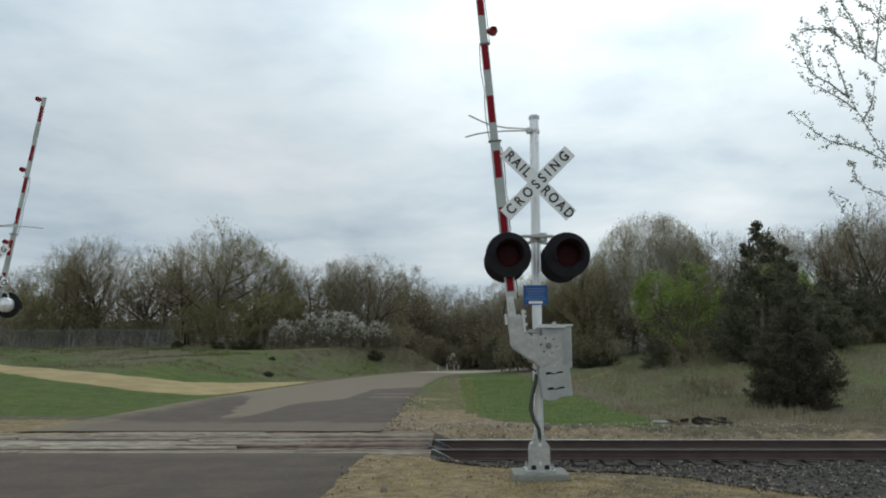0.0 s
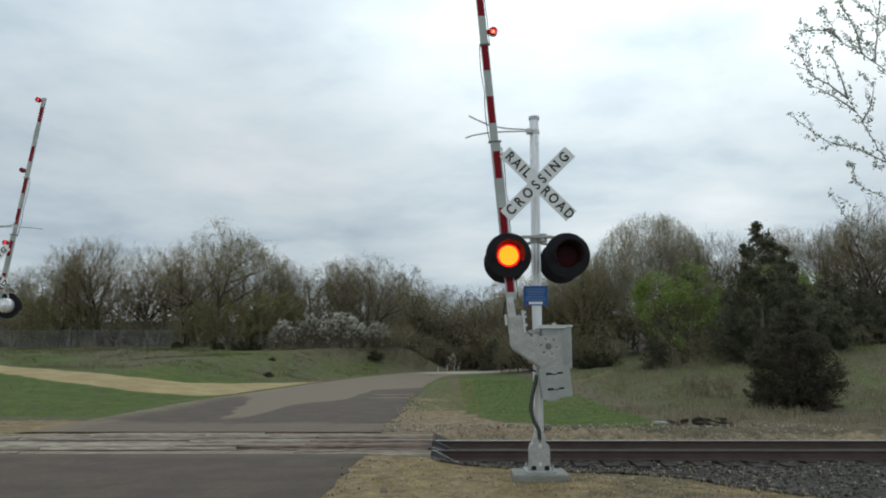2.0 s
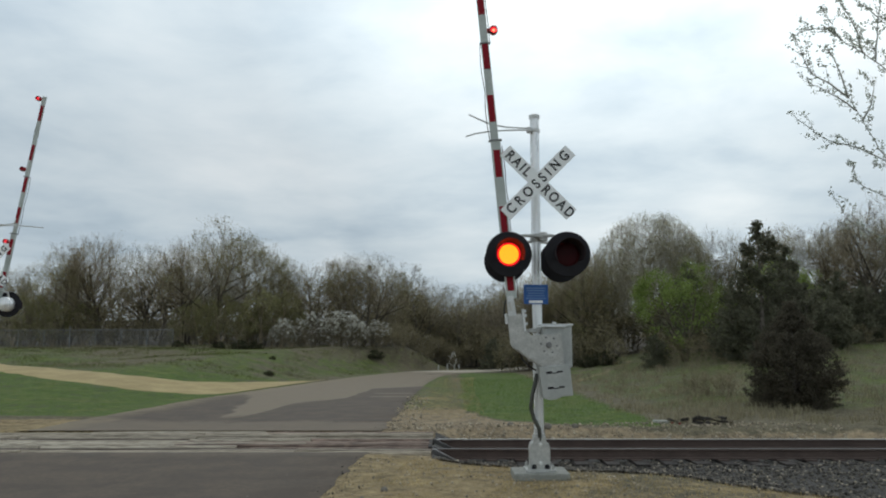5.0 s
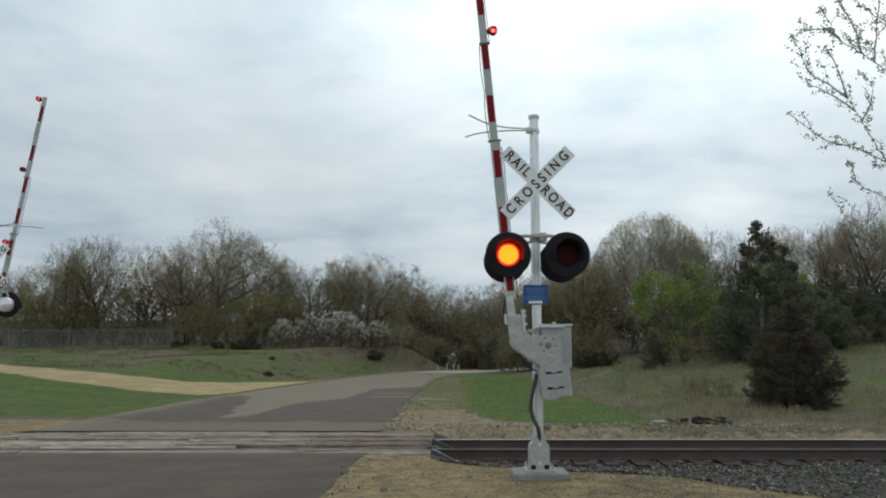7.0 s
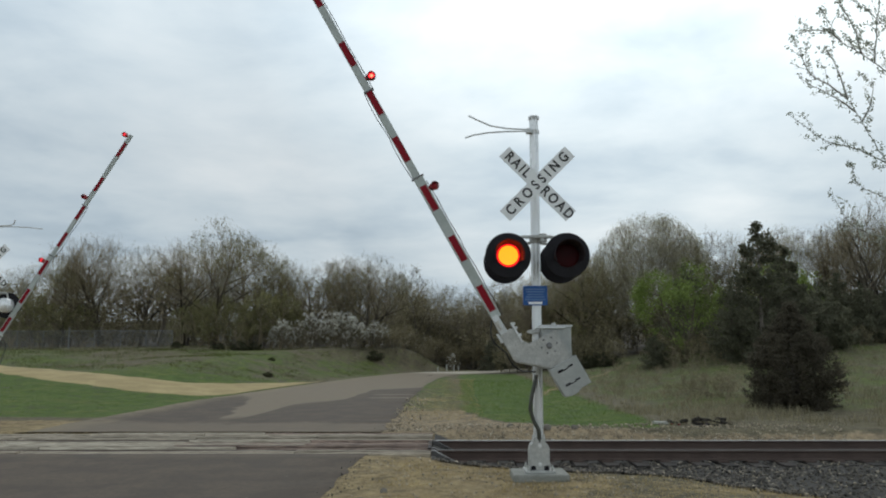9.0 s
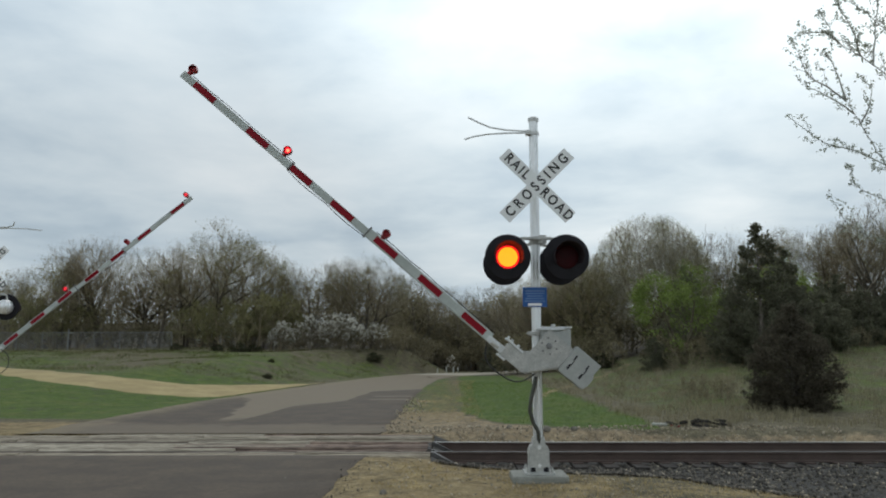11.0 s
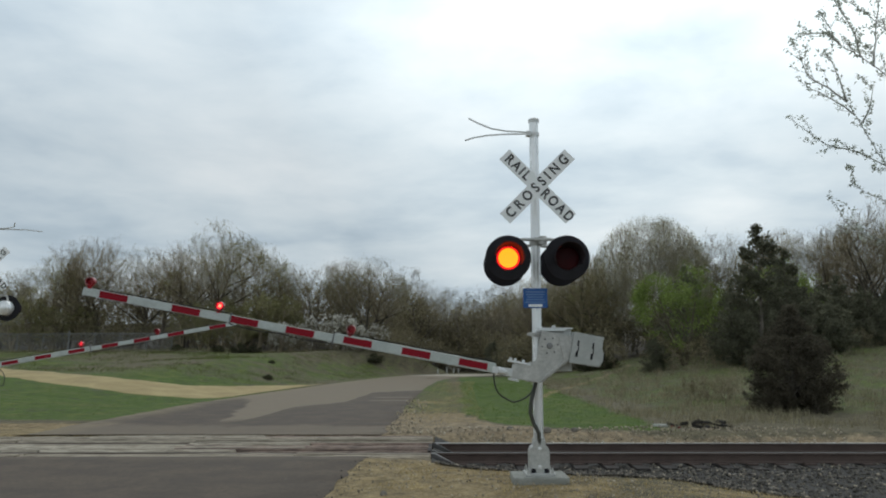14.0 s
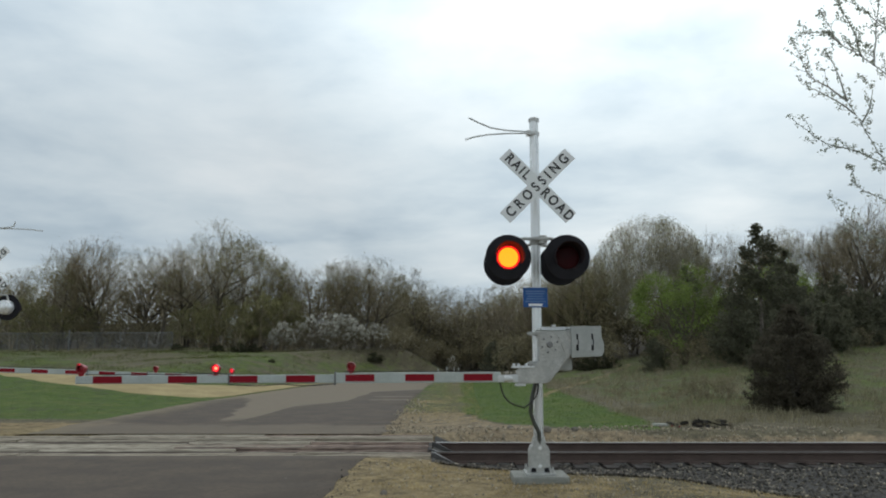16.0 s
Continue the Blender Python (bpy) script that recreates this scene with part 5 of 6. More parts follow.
    # the wood behind the bank: height of the tree tops against x, in metres
    tops = [(-60, 7.2), (-37, 7.2), (-35, 9.0), (-31.5, 9.8), (-28, 9.2), (-26.5, 8.2), (-24.5, 9.2), (-22.5, 9.4), (-20.5, 10.6), (-17.5, 10.6), (-15.2, 8.8), (-13.5, 6.4), (-12.3, 7.8), (-8.5, 8.2), (-5, 7.9), (-3.8, 6.4), (-3, 4.6), (4, 4.8), (8, 9)]
    x = -48.0
    while x < -4.5:
        h = lin(x, tops) * g.uniform(0.94, 1.11)
        kind = "pale" if -22 < x < -16 else "bare" if -13 < x < -8 else g.choice(("bare", "bare", "pale", "olive"))
        put(kind, x, 70 + g.uniform(-2, 3), h)
        x += g.uniform(1.9, 3.1)
    x = -62.0
    while x < -5:
        put("back", x, 80 + g.uniform(-4, 4), lin(x * 0.88, tops) * g.uniform(0.84, 1.0))
        x += g.uniform(1.9, 2.9)
    x = -14.0
    while x < 20:
        put("back", x, 112 + g.uniform(-8, 8), g.uniform(8.2, 10.0))
        x += g.uniform(2.0, 3.2)
    # the wood on the right-hand slope
    right = [(5, 7), (9, 7.6), (12, 9.0), (15.5, 11.5), (19, 9.6), (22, 8.6), (26, 9.5), (31, 9.6), (37, 10.5), (48, 12), (60, 12)]
    x = 5.5
    while x < 50:
        kind = g.choice(("bare", "olive", "bare", "pale") if x < 20 else ("pale", "pale", "bare", "olive"))
        y = lin(x, [(5, 76), (12, 66), (30, 58), (50, 50)]) + g.uniform(-2.5, 3)
        put(kind, x, y, lin(x, right) * g.uniform(0.88, 1.04))
        x += g.uniform(2.2, 3.4)
    x = 8.0
    while x < 52:
        y = lin(x, [(5, 86), (12, 76), (30, 67), (50, 60)]) + g.uniform(-2.5, 3)
        put("back", x, y, lin(x * 0.88, right) * g.uniform(0.68, 0.86))
        x += g.uniform(2.3, 3.4)
    for xx, yy, h, kind in ((23.5, 56, 8.0, "bare"), (25.5, 57, 8.6, "pale"), (27.5, 55, 8.2, "bare"), (29.5, 55, 8.8, "olive"), (31.5, 54, 8.4, "bare"), (33.5, 53, 9.2, "pale"), (30.5, 58, 9.4, "bare"), (26.5, 60, 8.8, "olive"), (35.0, 52, 9.0, "bare"), (22.0, 58, 7.6, "olive")):
        put(kind, xx, yy, h)
    for i in range(11):
        put(("bare", "back", "olive")[i % 3], -6.5 + i * 1.75 + g.uniform(-0.4, 0.4), 95 + g.uniform(-3, 3), g.uniform(7.0, 8.3))
        put("brush", -6 + i * 1.7 + g.uniform(-0.4, 0.4), 90 + g.uniform(-3, 3), g.uniform(5.0, 6.4))
    for i in range(6):
        put(("bare", "olive")[i % 2], 6.8 + i * 1.2, 64 + g.uniform(-2, 2), g.uniform(5.6, 7.0))
        put("brush", 6.4 + i * 1.2, 60.5 + g.uniform(-1.5, 1.5), g.uniform(2.6, 3.6))
    put("round", 16.2, 60.0, 10.55)
    for xx, yy, h in ((-29.6, 67.5, 9.6), (-7.0, 68.5, 8.0), (30.2, 51.5, 9.8)):
        put("fan", xx, yy, h)
    for xx, yy, h, kind in ((-26.6, 68.5, 9.2, "olive"), (-24.6, 67.5, 9.6, "bare"), (-22.8, 69.0, 9.8, "bare"), (-33.0, 68.0, 8.8, "olive"), (-11.2, 68.5, 8.3, "bare"), (-9.4, 69.0, 8.2, "olive"), (-14.6, 69.0, 7.6, "olive"),
                            (7.6, 66, 7.6, "bare"), (9.0, 63, 8.4, "olive"), (10.2, 62, 9.2, "bare"), (11.3, 61, 9.8, "olive"), (-2.0, 88.0, 7.0, "olive"), (1.2, 87.0, 7.0, "bare"), (3.6, 84.0, 7.2, "olive"), (6.0, 80.0, 7.0, "bare")):
        put(kind, xx, yy, h)
    put("bare", 28.2, 50.0, 8.6)
    for xx, yy, h, kind in ((8.2, 66, 6.4, "olive"), (9.6, 63.5, 7.0, "bare"), (10.9, 62, 7.6, "olive"), (11.6, 64, 8.6, "bare")):
        put(kind, xx, yy, h)
    for i in range(16):
        put("brush", -5.5 + i * 0.8 + g.uniform(-0.3, 0.3), 80 + g.uniform(-2, 4), g.uniform(4.0, 5.6))
    for i in range(22):
        put("brush", -0.5 + i * 0.52 + g.uniform(-0.3, 0.3), 76 + g.uniform(-3, 6) - 0.5 * max(0, i - 8), g.uniform(3.2, 4.8))
    for i in range(8):
        put("back", -2.6 + 1.45 * i + g.uniform(-0.4, 0.4), 78 - 0.9 * max(0, i - 4) + g.uniform(-2, 2), g.uniform(6.6, 7.6))
    for xx, yy, h in ((13.0, 41.0, 1.5), (13.9, 41.6, 1.8), (14.7, 40.8, 1.6), (12.4, 42.0, 1.3), (15.4, 40.0, 1.3)):
        put("weed", xx, yy, h, "tall clump of dead brown weeds before the cedars")
    for xx, yy, h in ((-18.4, 64.6, 4.4), (-16.8, 64.2, 3.8), (-15.2, 64.8, 4.8), (-13.6, 65.6, 4.8), (-36.5, 66.0, 4.6), (-33.4, 66.6, 4.0), (8.8, 60.5, 3.6), (10.2, 59.5, 3.2)):
        put("sapling", xx, yy, h)
    for i in range(14):
        put("brush", -4.5 + i * 0.85 + g.uniform(-0.3, 0.3), 71 + 0.25 * i + g.uniform(-1.0, 1.5), g.uniform(1.9, 3.0))
    for i in range(10):
        put("brush", 5.0 + i * 0.7, 57.5 + g.uniform(-1.5, 1.5) - 0.5 * max(0, i - 5), g.uniform(2.2, 3.2))
    put("olive", 12.4, 58.5, 7.4, olive_label)
    put("olive", 19.0, 62.0, 8.6, olive_label)
    put("olive", -19.4, 66.5, 11.5, olive_label)
    put("olive", -17.2, 68.5, 9.8, olive_label)
    put("pale", -21.2, 68.5, 9.6)
    for xx, yy, h in ((-35, 66.5, 4.6), (-31, 67, 3.8), (-14.5, 66.0, 4.4), (-13.0, 67.0, 3.6), (-16.5, 66.5, 3.4), (3.5, 80, 4.6), (5.2, 78, 4.0), (9.5, 64, 4.0), (24, 57, 4.5)):
        put("sapling", xx, yy, h)
    at_place(kinds["green"][0], 13.95, 45.0, 40, 0.84)
    at_place(kinds["green"][1], 15.3, 46.6, 110, 0.68)
    at_place(kinds["green"][1], 19.4, 45.0, 200, 0.86, "small tree in fresh green leaf behind the cedar")
    # brush along both edges
    for i in range(44):
        xx = -48 + i * 1.12 + g.uniform(-0.5, 0.5)
        if xx < -1:
            put("brush", xx, 67 + g.uniform(-1.0, 3.0), g.uniform(1.8, 3.4))
            if i % 3 == 1:
                put("brush", xx, 75 + g.uniform(-2.0, 4.0), g.uniform(4.5, 7.0))
    for i in range(34):
        xx = 4.5 + i * 1.15 + g.uniform(-0.4, 0.4)
        put("brush", xx, lin(xx, [(5, 72), (12, 60), (30, 52), (50, 45)]) + g.uniform(-1.5, 2), g.uniform(2.8, 4.6))
        if i % 3 == 1:
            put("brush", xx * 1.1, lin(xx, [(5, 82), (12, 69), (30, 60), (50, 52)]) + g.uniform(-2, 3), g.uniform(4.5, 7.0))
    for i in range(13):
        put("brush", -60 + i * 4.1 + g.uniform(-0.6, 0.6), 86 + g.uniform(-3, 3), g.uniform(5.0, 7.5))
    for i in range(14):
        put("brush", -12 + i * 1.95, 100 + g.uniform(-6, 5), g.uniform(4.5, 7.5))
    # blossom along the foot of the bank
    for xx, yy, h in ((-13.6, 64.0, 2.0), (-12.5, 63.5, 2.6), (-11.7, 65.0, 2.4), (-10.8, 64.0, 3.0), (-9.6, 65.2, 2.7), (-8.8, 64.4, 3.2), (-7.8, 65.5, 2.9), (-7.0, 65.0, 2.4), (-5.6, 66.0, 2.5),
                      (-4.9, 67, 1.9), (-1.4, 76, 2.4), (-0.6, 77, 2.0), (-19.5, 65.5, 2.2), (-17.8, 66, 1.8), (0.9, 69.6, 1.5), (-3.2, 74, 1.6)):
        put("blossom", xx, yy, h)
    # cedars and bushes standing by themselves
    at_place(kinds["cedar"][0], 16.4, 40.0, 40, 1.06)
    at_place(kinds["cedar"][1], 10.45, 23.4, 20, 0.88)
    among = "tall dark evergreen cedar among others on the slope"
    for xx, yy, turn, size in ((18.6, 42.0, 150, 0.85), (15.8, 42.5, 250, 0.60), (22.9, 45.0, 90, 0.62), (30.0, 47.0, 200, 0.6), (21.0, 48.5, 310, 0.8), (15.9, 50.5, 10, 0.86)):
        at_place(kinds["cedar"][0], xx, yy, turn, size, among)
    for xx, yy, turn, size in ((19.4, 41.5, 60, 0.98), (17.6, 41.5, 200, 1.0), (21.2, 43.0, 100, 0.95), (24.6, 45.5, 140, 0.95), (26.2, 46.0, 20, 0.8), (28.0, 47.5, 80, 0.95), (23.3, 47.0, 0, 1.0), (29.4, 46.5, 30, 0.8)):
        at_place(kinds["cedar"][2], xx, yy, turn, size, "broad dark cedar in a row at the wood edge")
    for xx, yy, h in ((13.1, 43.6, 1.7), (14.2, 43.9, 1.9), (15.2, 44.0, 1.8), (16.2, 43.6, 1.9), (12.6, 44.8, 1.5)):
        put("brush", xx, yy, h)
    at_place(kinds["cedar"][2], 11.9, 43.6, 70, 0.52, "small dense dark cedar beside the leafing tree")
    for xx, yy, turn, size in ((22.0, 50, 0, 0.95), (25.0, 51, 90, 1.0), (28.0, 52, 200, 1.0), (31.0, 52, 300, 1.0), (33.5, 51, 40, 1.0), (20.0, 45.5, 10, 0.95)):
        at_place(kinds["cedar"][2], xx, yy, turn, size, "broad dark cedar in a row at the wood edge")
    for xx, yy, h in ((13.0, 47.8, 2.0), (14.4, 47.4, 2.0), (15.8, 47.4, 2.2), (17.0, 46.5, 2.2), (12.6, 46.6, 1.6), (10.6, 49.0, 1.8)):
        put("brush", xx, yy, h)
    at_place(kinds["cedar"][2], 4.4, 66.0, 60, 0.75, "broad dark cedar at the end of the lawn")
    at_place(kinds["cedar"][2], 6.0, 67.0, 160, 0.7, "broad dark cedar at the end of the lawn")
    for xx, yy, s in ((-20.9, 61.5, 0.75), (-17.4, 61.0, 0.8), (-15.4, 59.5, 1.05), (-14.6, 60.2, 0.9), (-5.6, 63.4, 1.05), (-9.6, 43.2, 0.42), (-11.0, 50.5, 0.34),
                      (10.4, 50.5, 1.3), (9.5, 51.5, 1.1)):
        at_place(kinds["bush"][0], xx, yy, g.uniform(0, 360), s)
    # low dead weeds on the dry slope
    for i in range(44):
        xx, yy = g.uniform(5.5, 19), g.uniform(19.5, 42)
        if abs(xx - 10.5) < 2.2 and yy < 25:
            continue
        put("weed", xx, yy, g.uniform(0.40, 0.95))
    for xx, yy, h in ((9.6, 26.6, 1.0), (9.2, 27.2, 1.1), (9.9, 27.4, 1.2), (10.2, 27.9, 1.1)):
        put("weed", xx, yy, h)
    for xx, yy, h in ((5.75, 18.75, 0.30), (6.1, 18.95, 0.36), (6.5, 18.8, 0.32), (6.8, 18.9, 0.28)):
        put("weed", xx, yy, h, "low clump of dead brown weeds by the broken ties")
    for i in range(16):
        put("brush" if i % 2 else "weed", 19.5 + i * 0.75 + g.uniform(-0.3, 0.3), 42.5 + 0.1 * i + g.uniform(-0.8, 0.8), g.uniform(0.8, 1.6), "low brown brush at the foot of the cedars")
    for i in range(18):
        put("weed", -31 + i * 1.4 + g.uniform(-0.5, 0.5), 61.0 + g.uniform(-0.8, 0.8), g.uniform(0.4, 0.8), "low clump of dead brown weeds along the bank")
    for xx, yy, h in ((13.9, 70.0, 8.6), (15.4, 72.0, 9.4), (17.2, 71.0, 9.2)):
        put("back", xx, yy, h)
    for xx, yy, h in ((-21.8, 65.2, 3.4), (-20.4, 65.6, 4.0), (-19.4, 64.8, 3.4)):
        put("sapling", xx, yy, h)
    for xx, yy, h in ((8.8, 27.3, 0.75), (9.3, 28.3, 0.9), (9.8, 27.5, 0.85), (9.1, 29.2, 0.8), (8.3, 28.4, 0.6), (6.9, 30.5, 0.6), (12.6, 27.0, 0.6), (13.4, 26.2, 0.5)):
        put("brush", xx, yy, h, "low brown brush on the dry slope")
    for group in kinds.values():
        for ob in group:
            for o in (*ob.children_recursive, ob):
                bpy.data.objects.remove(o)


def overhanging_tree():
    """The budding tree beside the camera, whose outer branches hang into view."""
    g = np.random.default_rng(9)
    ob = thing("budding_tree", pose(8.43, 10.2, 0.0), "slender tree with thin branches and small grey-green sprigs", "tree")
    limbs = [   # each bough, followed by its side limbs
        [(0.05, 2.7), (-2.52, 4.28), (-2.7, 4.61), (-2.88, 4.96), (-2.98, 5.14)],
        [(-2.88, 4.96), (-3.07, 5.11), (-3.42, 5.33)],
        [(-2.98, 5.14), (-3.22, 5.34), (-3.46, 5.49), (-3.62, 5.87)],
        [(-2.98, 5.14), (-3.05, 5.43), (-3.12, 5.83)],
        [(-2.81, 4.82), (-2.68, 5.05), (-2.63, 5.28)],
        [(0.05, 2.5), (-2.54, 4.27), (-2.97, 4.47), (-3.3, 4.56), (-3.67, 4.93)],
        [(0.05, 3.6), (-2.43, 5.52), (-2.74, 5.77), (-3.01, 5.95), (-3.19, 6.35)],
        [(-3.01, 5.95), (-3.2, 6.1), (-3.43, 6.12)],
        [(-2.74, 5.77), (-2.83, 6.14), (-3.06, 6.59)],
        [(-2.58, 5.64), (-2.52, 6.11), (-2.42, 6.68)],
        [(0.1, 4), (-2.43, 6.2), (-2.64, 6.41), (-2.89, 6.58)],
        [(-0.2, 2.3), (-2.64, 3.26), (-2.99, 3.39), (-3.32, 3.76)],
        [(0, 2.4), (-2.63, 3.82), (-2.9, 3.96), (-3.02, 4.16)],
    ]
    wood, pts, boughs = [], [], []
    trunk = [(0, 0, -0.25), (0.05, 0.02, 1.3), (0.15, 0.05, 2.6), (0.05, 0.0, 4.0), (0.2, 0.1, 6.5)]
    thick = [(*a, *b, r0, r1) for a, b, r0, r1 in zip(trunk, trunk[1:], (0.11, 0.09, 0.07, 0.05), (0.09, 0.07, 0.05, 0.02))]

    def sprig(q, d):
        """A burst of small leaves on a bud spur."""
        for _ in range(6):
            pts.append(q + g.normal(size=3) * 0.022 + d * g.uniform(0, 0.05))

    def twig(p, d, length, depth):
        n = max(2, int(length / 0.075))
        for i in range(n):
            d = d + g.normal(size=3) * 0.10 + np.array([-0.01, 0, 0.03])
            d = d / np.linalg.norm(d)
            q = p + d * length / n
            wood.append((*p, *q, 0.0036 - 0.0014 * i / n, 0.0034 - 0.0014 * i / n))
            if g.random() < 0.95:
                sprig(q, d)
            if depth < 2 and i and g.random() < 0.3:
                side = np.cross(d, g.normal(size=3))
                out = d * 0.8 + side / np.linalg.norm(side) * 0.6
                twig(q, out / np.linalg.norm(out), length * g.uniform(0.35, 0.6), depth + 1)
            p = q

    for k, flat in enumerate(limbs):
        if flat[0][0] > -2.0:
            wood = []
            boughs.append(wood)
        path = [np.array((x, -0.12 if x < -2.0 else 0.0, z)) for x, z in flat]
        if k:
            path[-1][1] += g.uniform(-0.14, 0.14)
        # an even curve through the points of the limb
        ways = []
        for n in range(len(path)):
            along = path[min(n + 1, len(path) - 1)] - path[n] if n < len(path) - 1 else path[n] - path[n - 1]
            before = path[n] - path[n - 1] if n else along
            way = along / np.linalg.norm(along) + before / np.linalg.norm(before)
            ways.append(way / np.linalg.norm(way))
        curve = []
        for n in range(len(path) - 1):
            p, q = path[n], path[n + 1]
            span = np.linalg.norm(q - p)
            m = max(3, int(span / 0.08))
            for t in (j / m for j in range(m)):
                at = p * (2 * t ** 3 - 3 * t * t + 1) + q * (3 * t * t - 2 * t ** 3) + span * (ways[n] * (t ** 3 - 2 * t * t + t) + ways[n + 1] * (t ** 3 - t * t))
                curve.append(at + g.normal(size=3) * (0.005 if t else 0.0))
        curve.append(path[-1])
        total = len(curve)
        start = 0.026 if np.linalg.norm(path[0] - path[1]) > 1.2 else 0.010
        for n, (p, q) in enumerate(zip(curve, curve[1:])):
            f, f2 = n / total, (n + 1) / total
            wood.append((*p, *q, start * (1 - f) ** 1.3 + 0.0042, start * (1 - f2) ** 1.3 + 0.0040))
            d = (q - p) / (np.linalg.norm(q - p) + 1e-9)
            if q[0] < -1.9 and g.random() < 0.9:
                sprig(q, d)
            if q[0] < -1.7 and g.random() < (0.85 if q[2] > 5.5 else 0.5):
                side = np.cross(d, g.normal(size=3) * np.array([1, 0.5, 1]))
                out = d * 0.8 + side / np.linalg.norm(side) * 0.65
                twig(q, out / np.linalg.norm(out), g.uniform(0.10, 0.26), 1)
        d = (curve[-1] - curve[-3]) / np.linalg.norm(curve[-1] - curve[-3])
        twig(curve[-1], d, 0.08, 2)
    joined("trunk", [sticks(thick, 8)], BARK, ob)
    for bough in boughs:
        joined("limb", [sticks(bough, 4)], GREYTWIG, ob)
    joined("foliage", [flakes(np.array(pts), 0.020, g, 2.5)], SPRIG, ob)
    return ob


def blades(name, spots, height, width, material, label, g, lean=0.5):
    """Grass blades: thin bent triangles standing on the ground."""
    verts, faces, k = [], [], 0
    for x, y in spots:
        h = height * g.uniform(0.5, 1.3)
        a, b = g.uniform(0, 6.28), g.uniform(0, 6.28)
        z = ground_z(x, y) + 0.0
        dx, dy = math.cos(a) * width / 2, math.sin(a) * width / 2
        ex, ey = math.cos(b) * h * lean * g.random(), math.sin(b) * h * lean * g.random()
        verts += [(x - dx, y - dy, z - 0.01), (x + dx, y + dy, z - 0.01), (x + dx * 0.6 + ex * 0.35, y + dy * 0.6 + ey * 0.35, z + h * 0.55), (x - dx * 0.6 + ex * 0.35, y - dy * 0.6 + ey * 0.35, z + h * 0.55), (x + ex, y + ey, z + h * 0.95)]
        faces += [(k, k + 1, k + 2, k + 3), (k + 3, k + 2, k + 4)]
        k += 5
    ob = raw(name, verts, faces, material, None, label, "stuff")
    return tagged(ob, category="grass")


def grasses():
    g = random.Random(4)
    near = []
    while len(near) < 9000:
        x, y = g.uniform(-2.2, 7.5), g.uniform(7.3, 12.8)
        if x < lin(y, ROAD_RIGHT) + 0.12 or y > ballast_edge(max(x, -0.2)) + 0.1 or noise.noise(Vector((x * 1.3, y * 1.3, 2))) < -0.25 + 0.3 * (x < 0.3):
            continue
        near.append((x, y))
    blades("dry_grass", near, 0.030, 0.008, DRYGRASS, "short matted dry grass on the verge", g, 2.2)
    lawn = []
    while len(lawn) < 9000:
        x, y = g.uniform(0.5, 5.5), g.uniform(17.9, 46)
        if x < 0.6 + 0.016 * (y - 22) or x > 5.4 or y < lin(x, [(0.5, 23.6), (1.0, 21.0), (1.6, 19.7), (3.0, 18.6), (4.9, 17.9)]):
            continue
        lawn.append((x, y))
    while len(lawn) < 20000:
        x, y = g.uniform(-22, -8), g.uniform(20.6, 58)
        if x > lin(y, ROAD_LEFT) - 0.6 or on_drive(x, y):
            continue
        lawn.append((x, y))
    blades("lawn_grass", lawn, 0.05, 0.010, LAWN, "short green spring grass", g, 0.8)
    tall = []
    while len(tall) < 24000:
        x, y = g.uniform(5.0, 30), g.uniform(17.9, 48)
        if y > 26 and g.random() < 0.45:
            continue
        if y < 18.4 + 0.4 * noise.noise(Vector((x, 0, 0))) or x > y * 0.62 + 3 or noise.noise(Vector((x * 0.5, y * 0.5, 9))) < -0.18:
            continue
        for _ in range(g.randint(3, 9)):
            tall.append((x + g.gauss(0, 0.07), y + g.gauss(0, 0.07)))
    while len(tall) < 24300:
        x, y = g.uniform(-24, -7), g.uniform(38, 62)
        if x > lin(y, ROAD_LEFT) - 0.6 or on_drive(x, y) or noise.noise(Vector((x * 0.25, y * 0.25, 3))) < 0.0:
            continue
        for _ in range(g.randint(3, 8)):
            tall.append((x + g.gauss(0, 0.12), y + g.gauss(0, 0.12)))
    while len(tall) < 32000:
        x = g.uniform(-44, -5)
        y = lin(x, [(-44, 61.5), (-20, 61.5), (-14, 63), (-6, 66), (-4, 66)]) + g.gauss(0, 1.1)
        if x > lin(y, ROAD_LEFT) - 0.6:
            continue
        for _ in range(g.randint(4, 12)):
            tall.append((x + g.gauss(0, 0.16), y + g.gauss(0, 0.16)))
    blades("tall_dry_grass", tall, 0.22, 0.016, TALLGRASS, "rough pale dry grass on the slope", g, 0.7)
    rank = []
    while len(rank) < 14000:
        x, y = g.uniform(-40, -5), g.uniform(40, 66)
        if x > lin(y, ROAD_LEFT) - 0.6 or on_drive(x, y) or x < -0.62 * y or noise.noise(Vector((x * 0.3, y * 0.3, 13))) < -0.05:
            continue
        for _ in range(g.randint(4, 10)):
            rank.append((x + g.gauss(0, 0.18), y + g.gauss(0, 0.18)))
    blades("rank_grass", rank, 0.13, 0.020, RANK, "rank green grass tufts on the bank", g, 0.7)
    verge = []
    while len(verge) < 4200:
        y = g.uniform(19.8, 48)
        x = lin(y, ROAD_RIGHT) + 0.15 + 2.2 * g.random() ** 0.8
        verge.append((x, y))
    blades("verge_grass", verge, 0.05, 0.010, DRYGRASS, "thin dry grass on the gravel verge", g, 1.0)


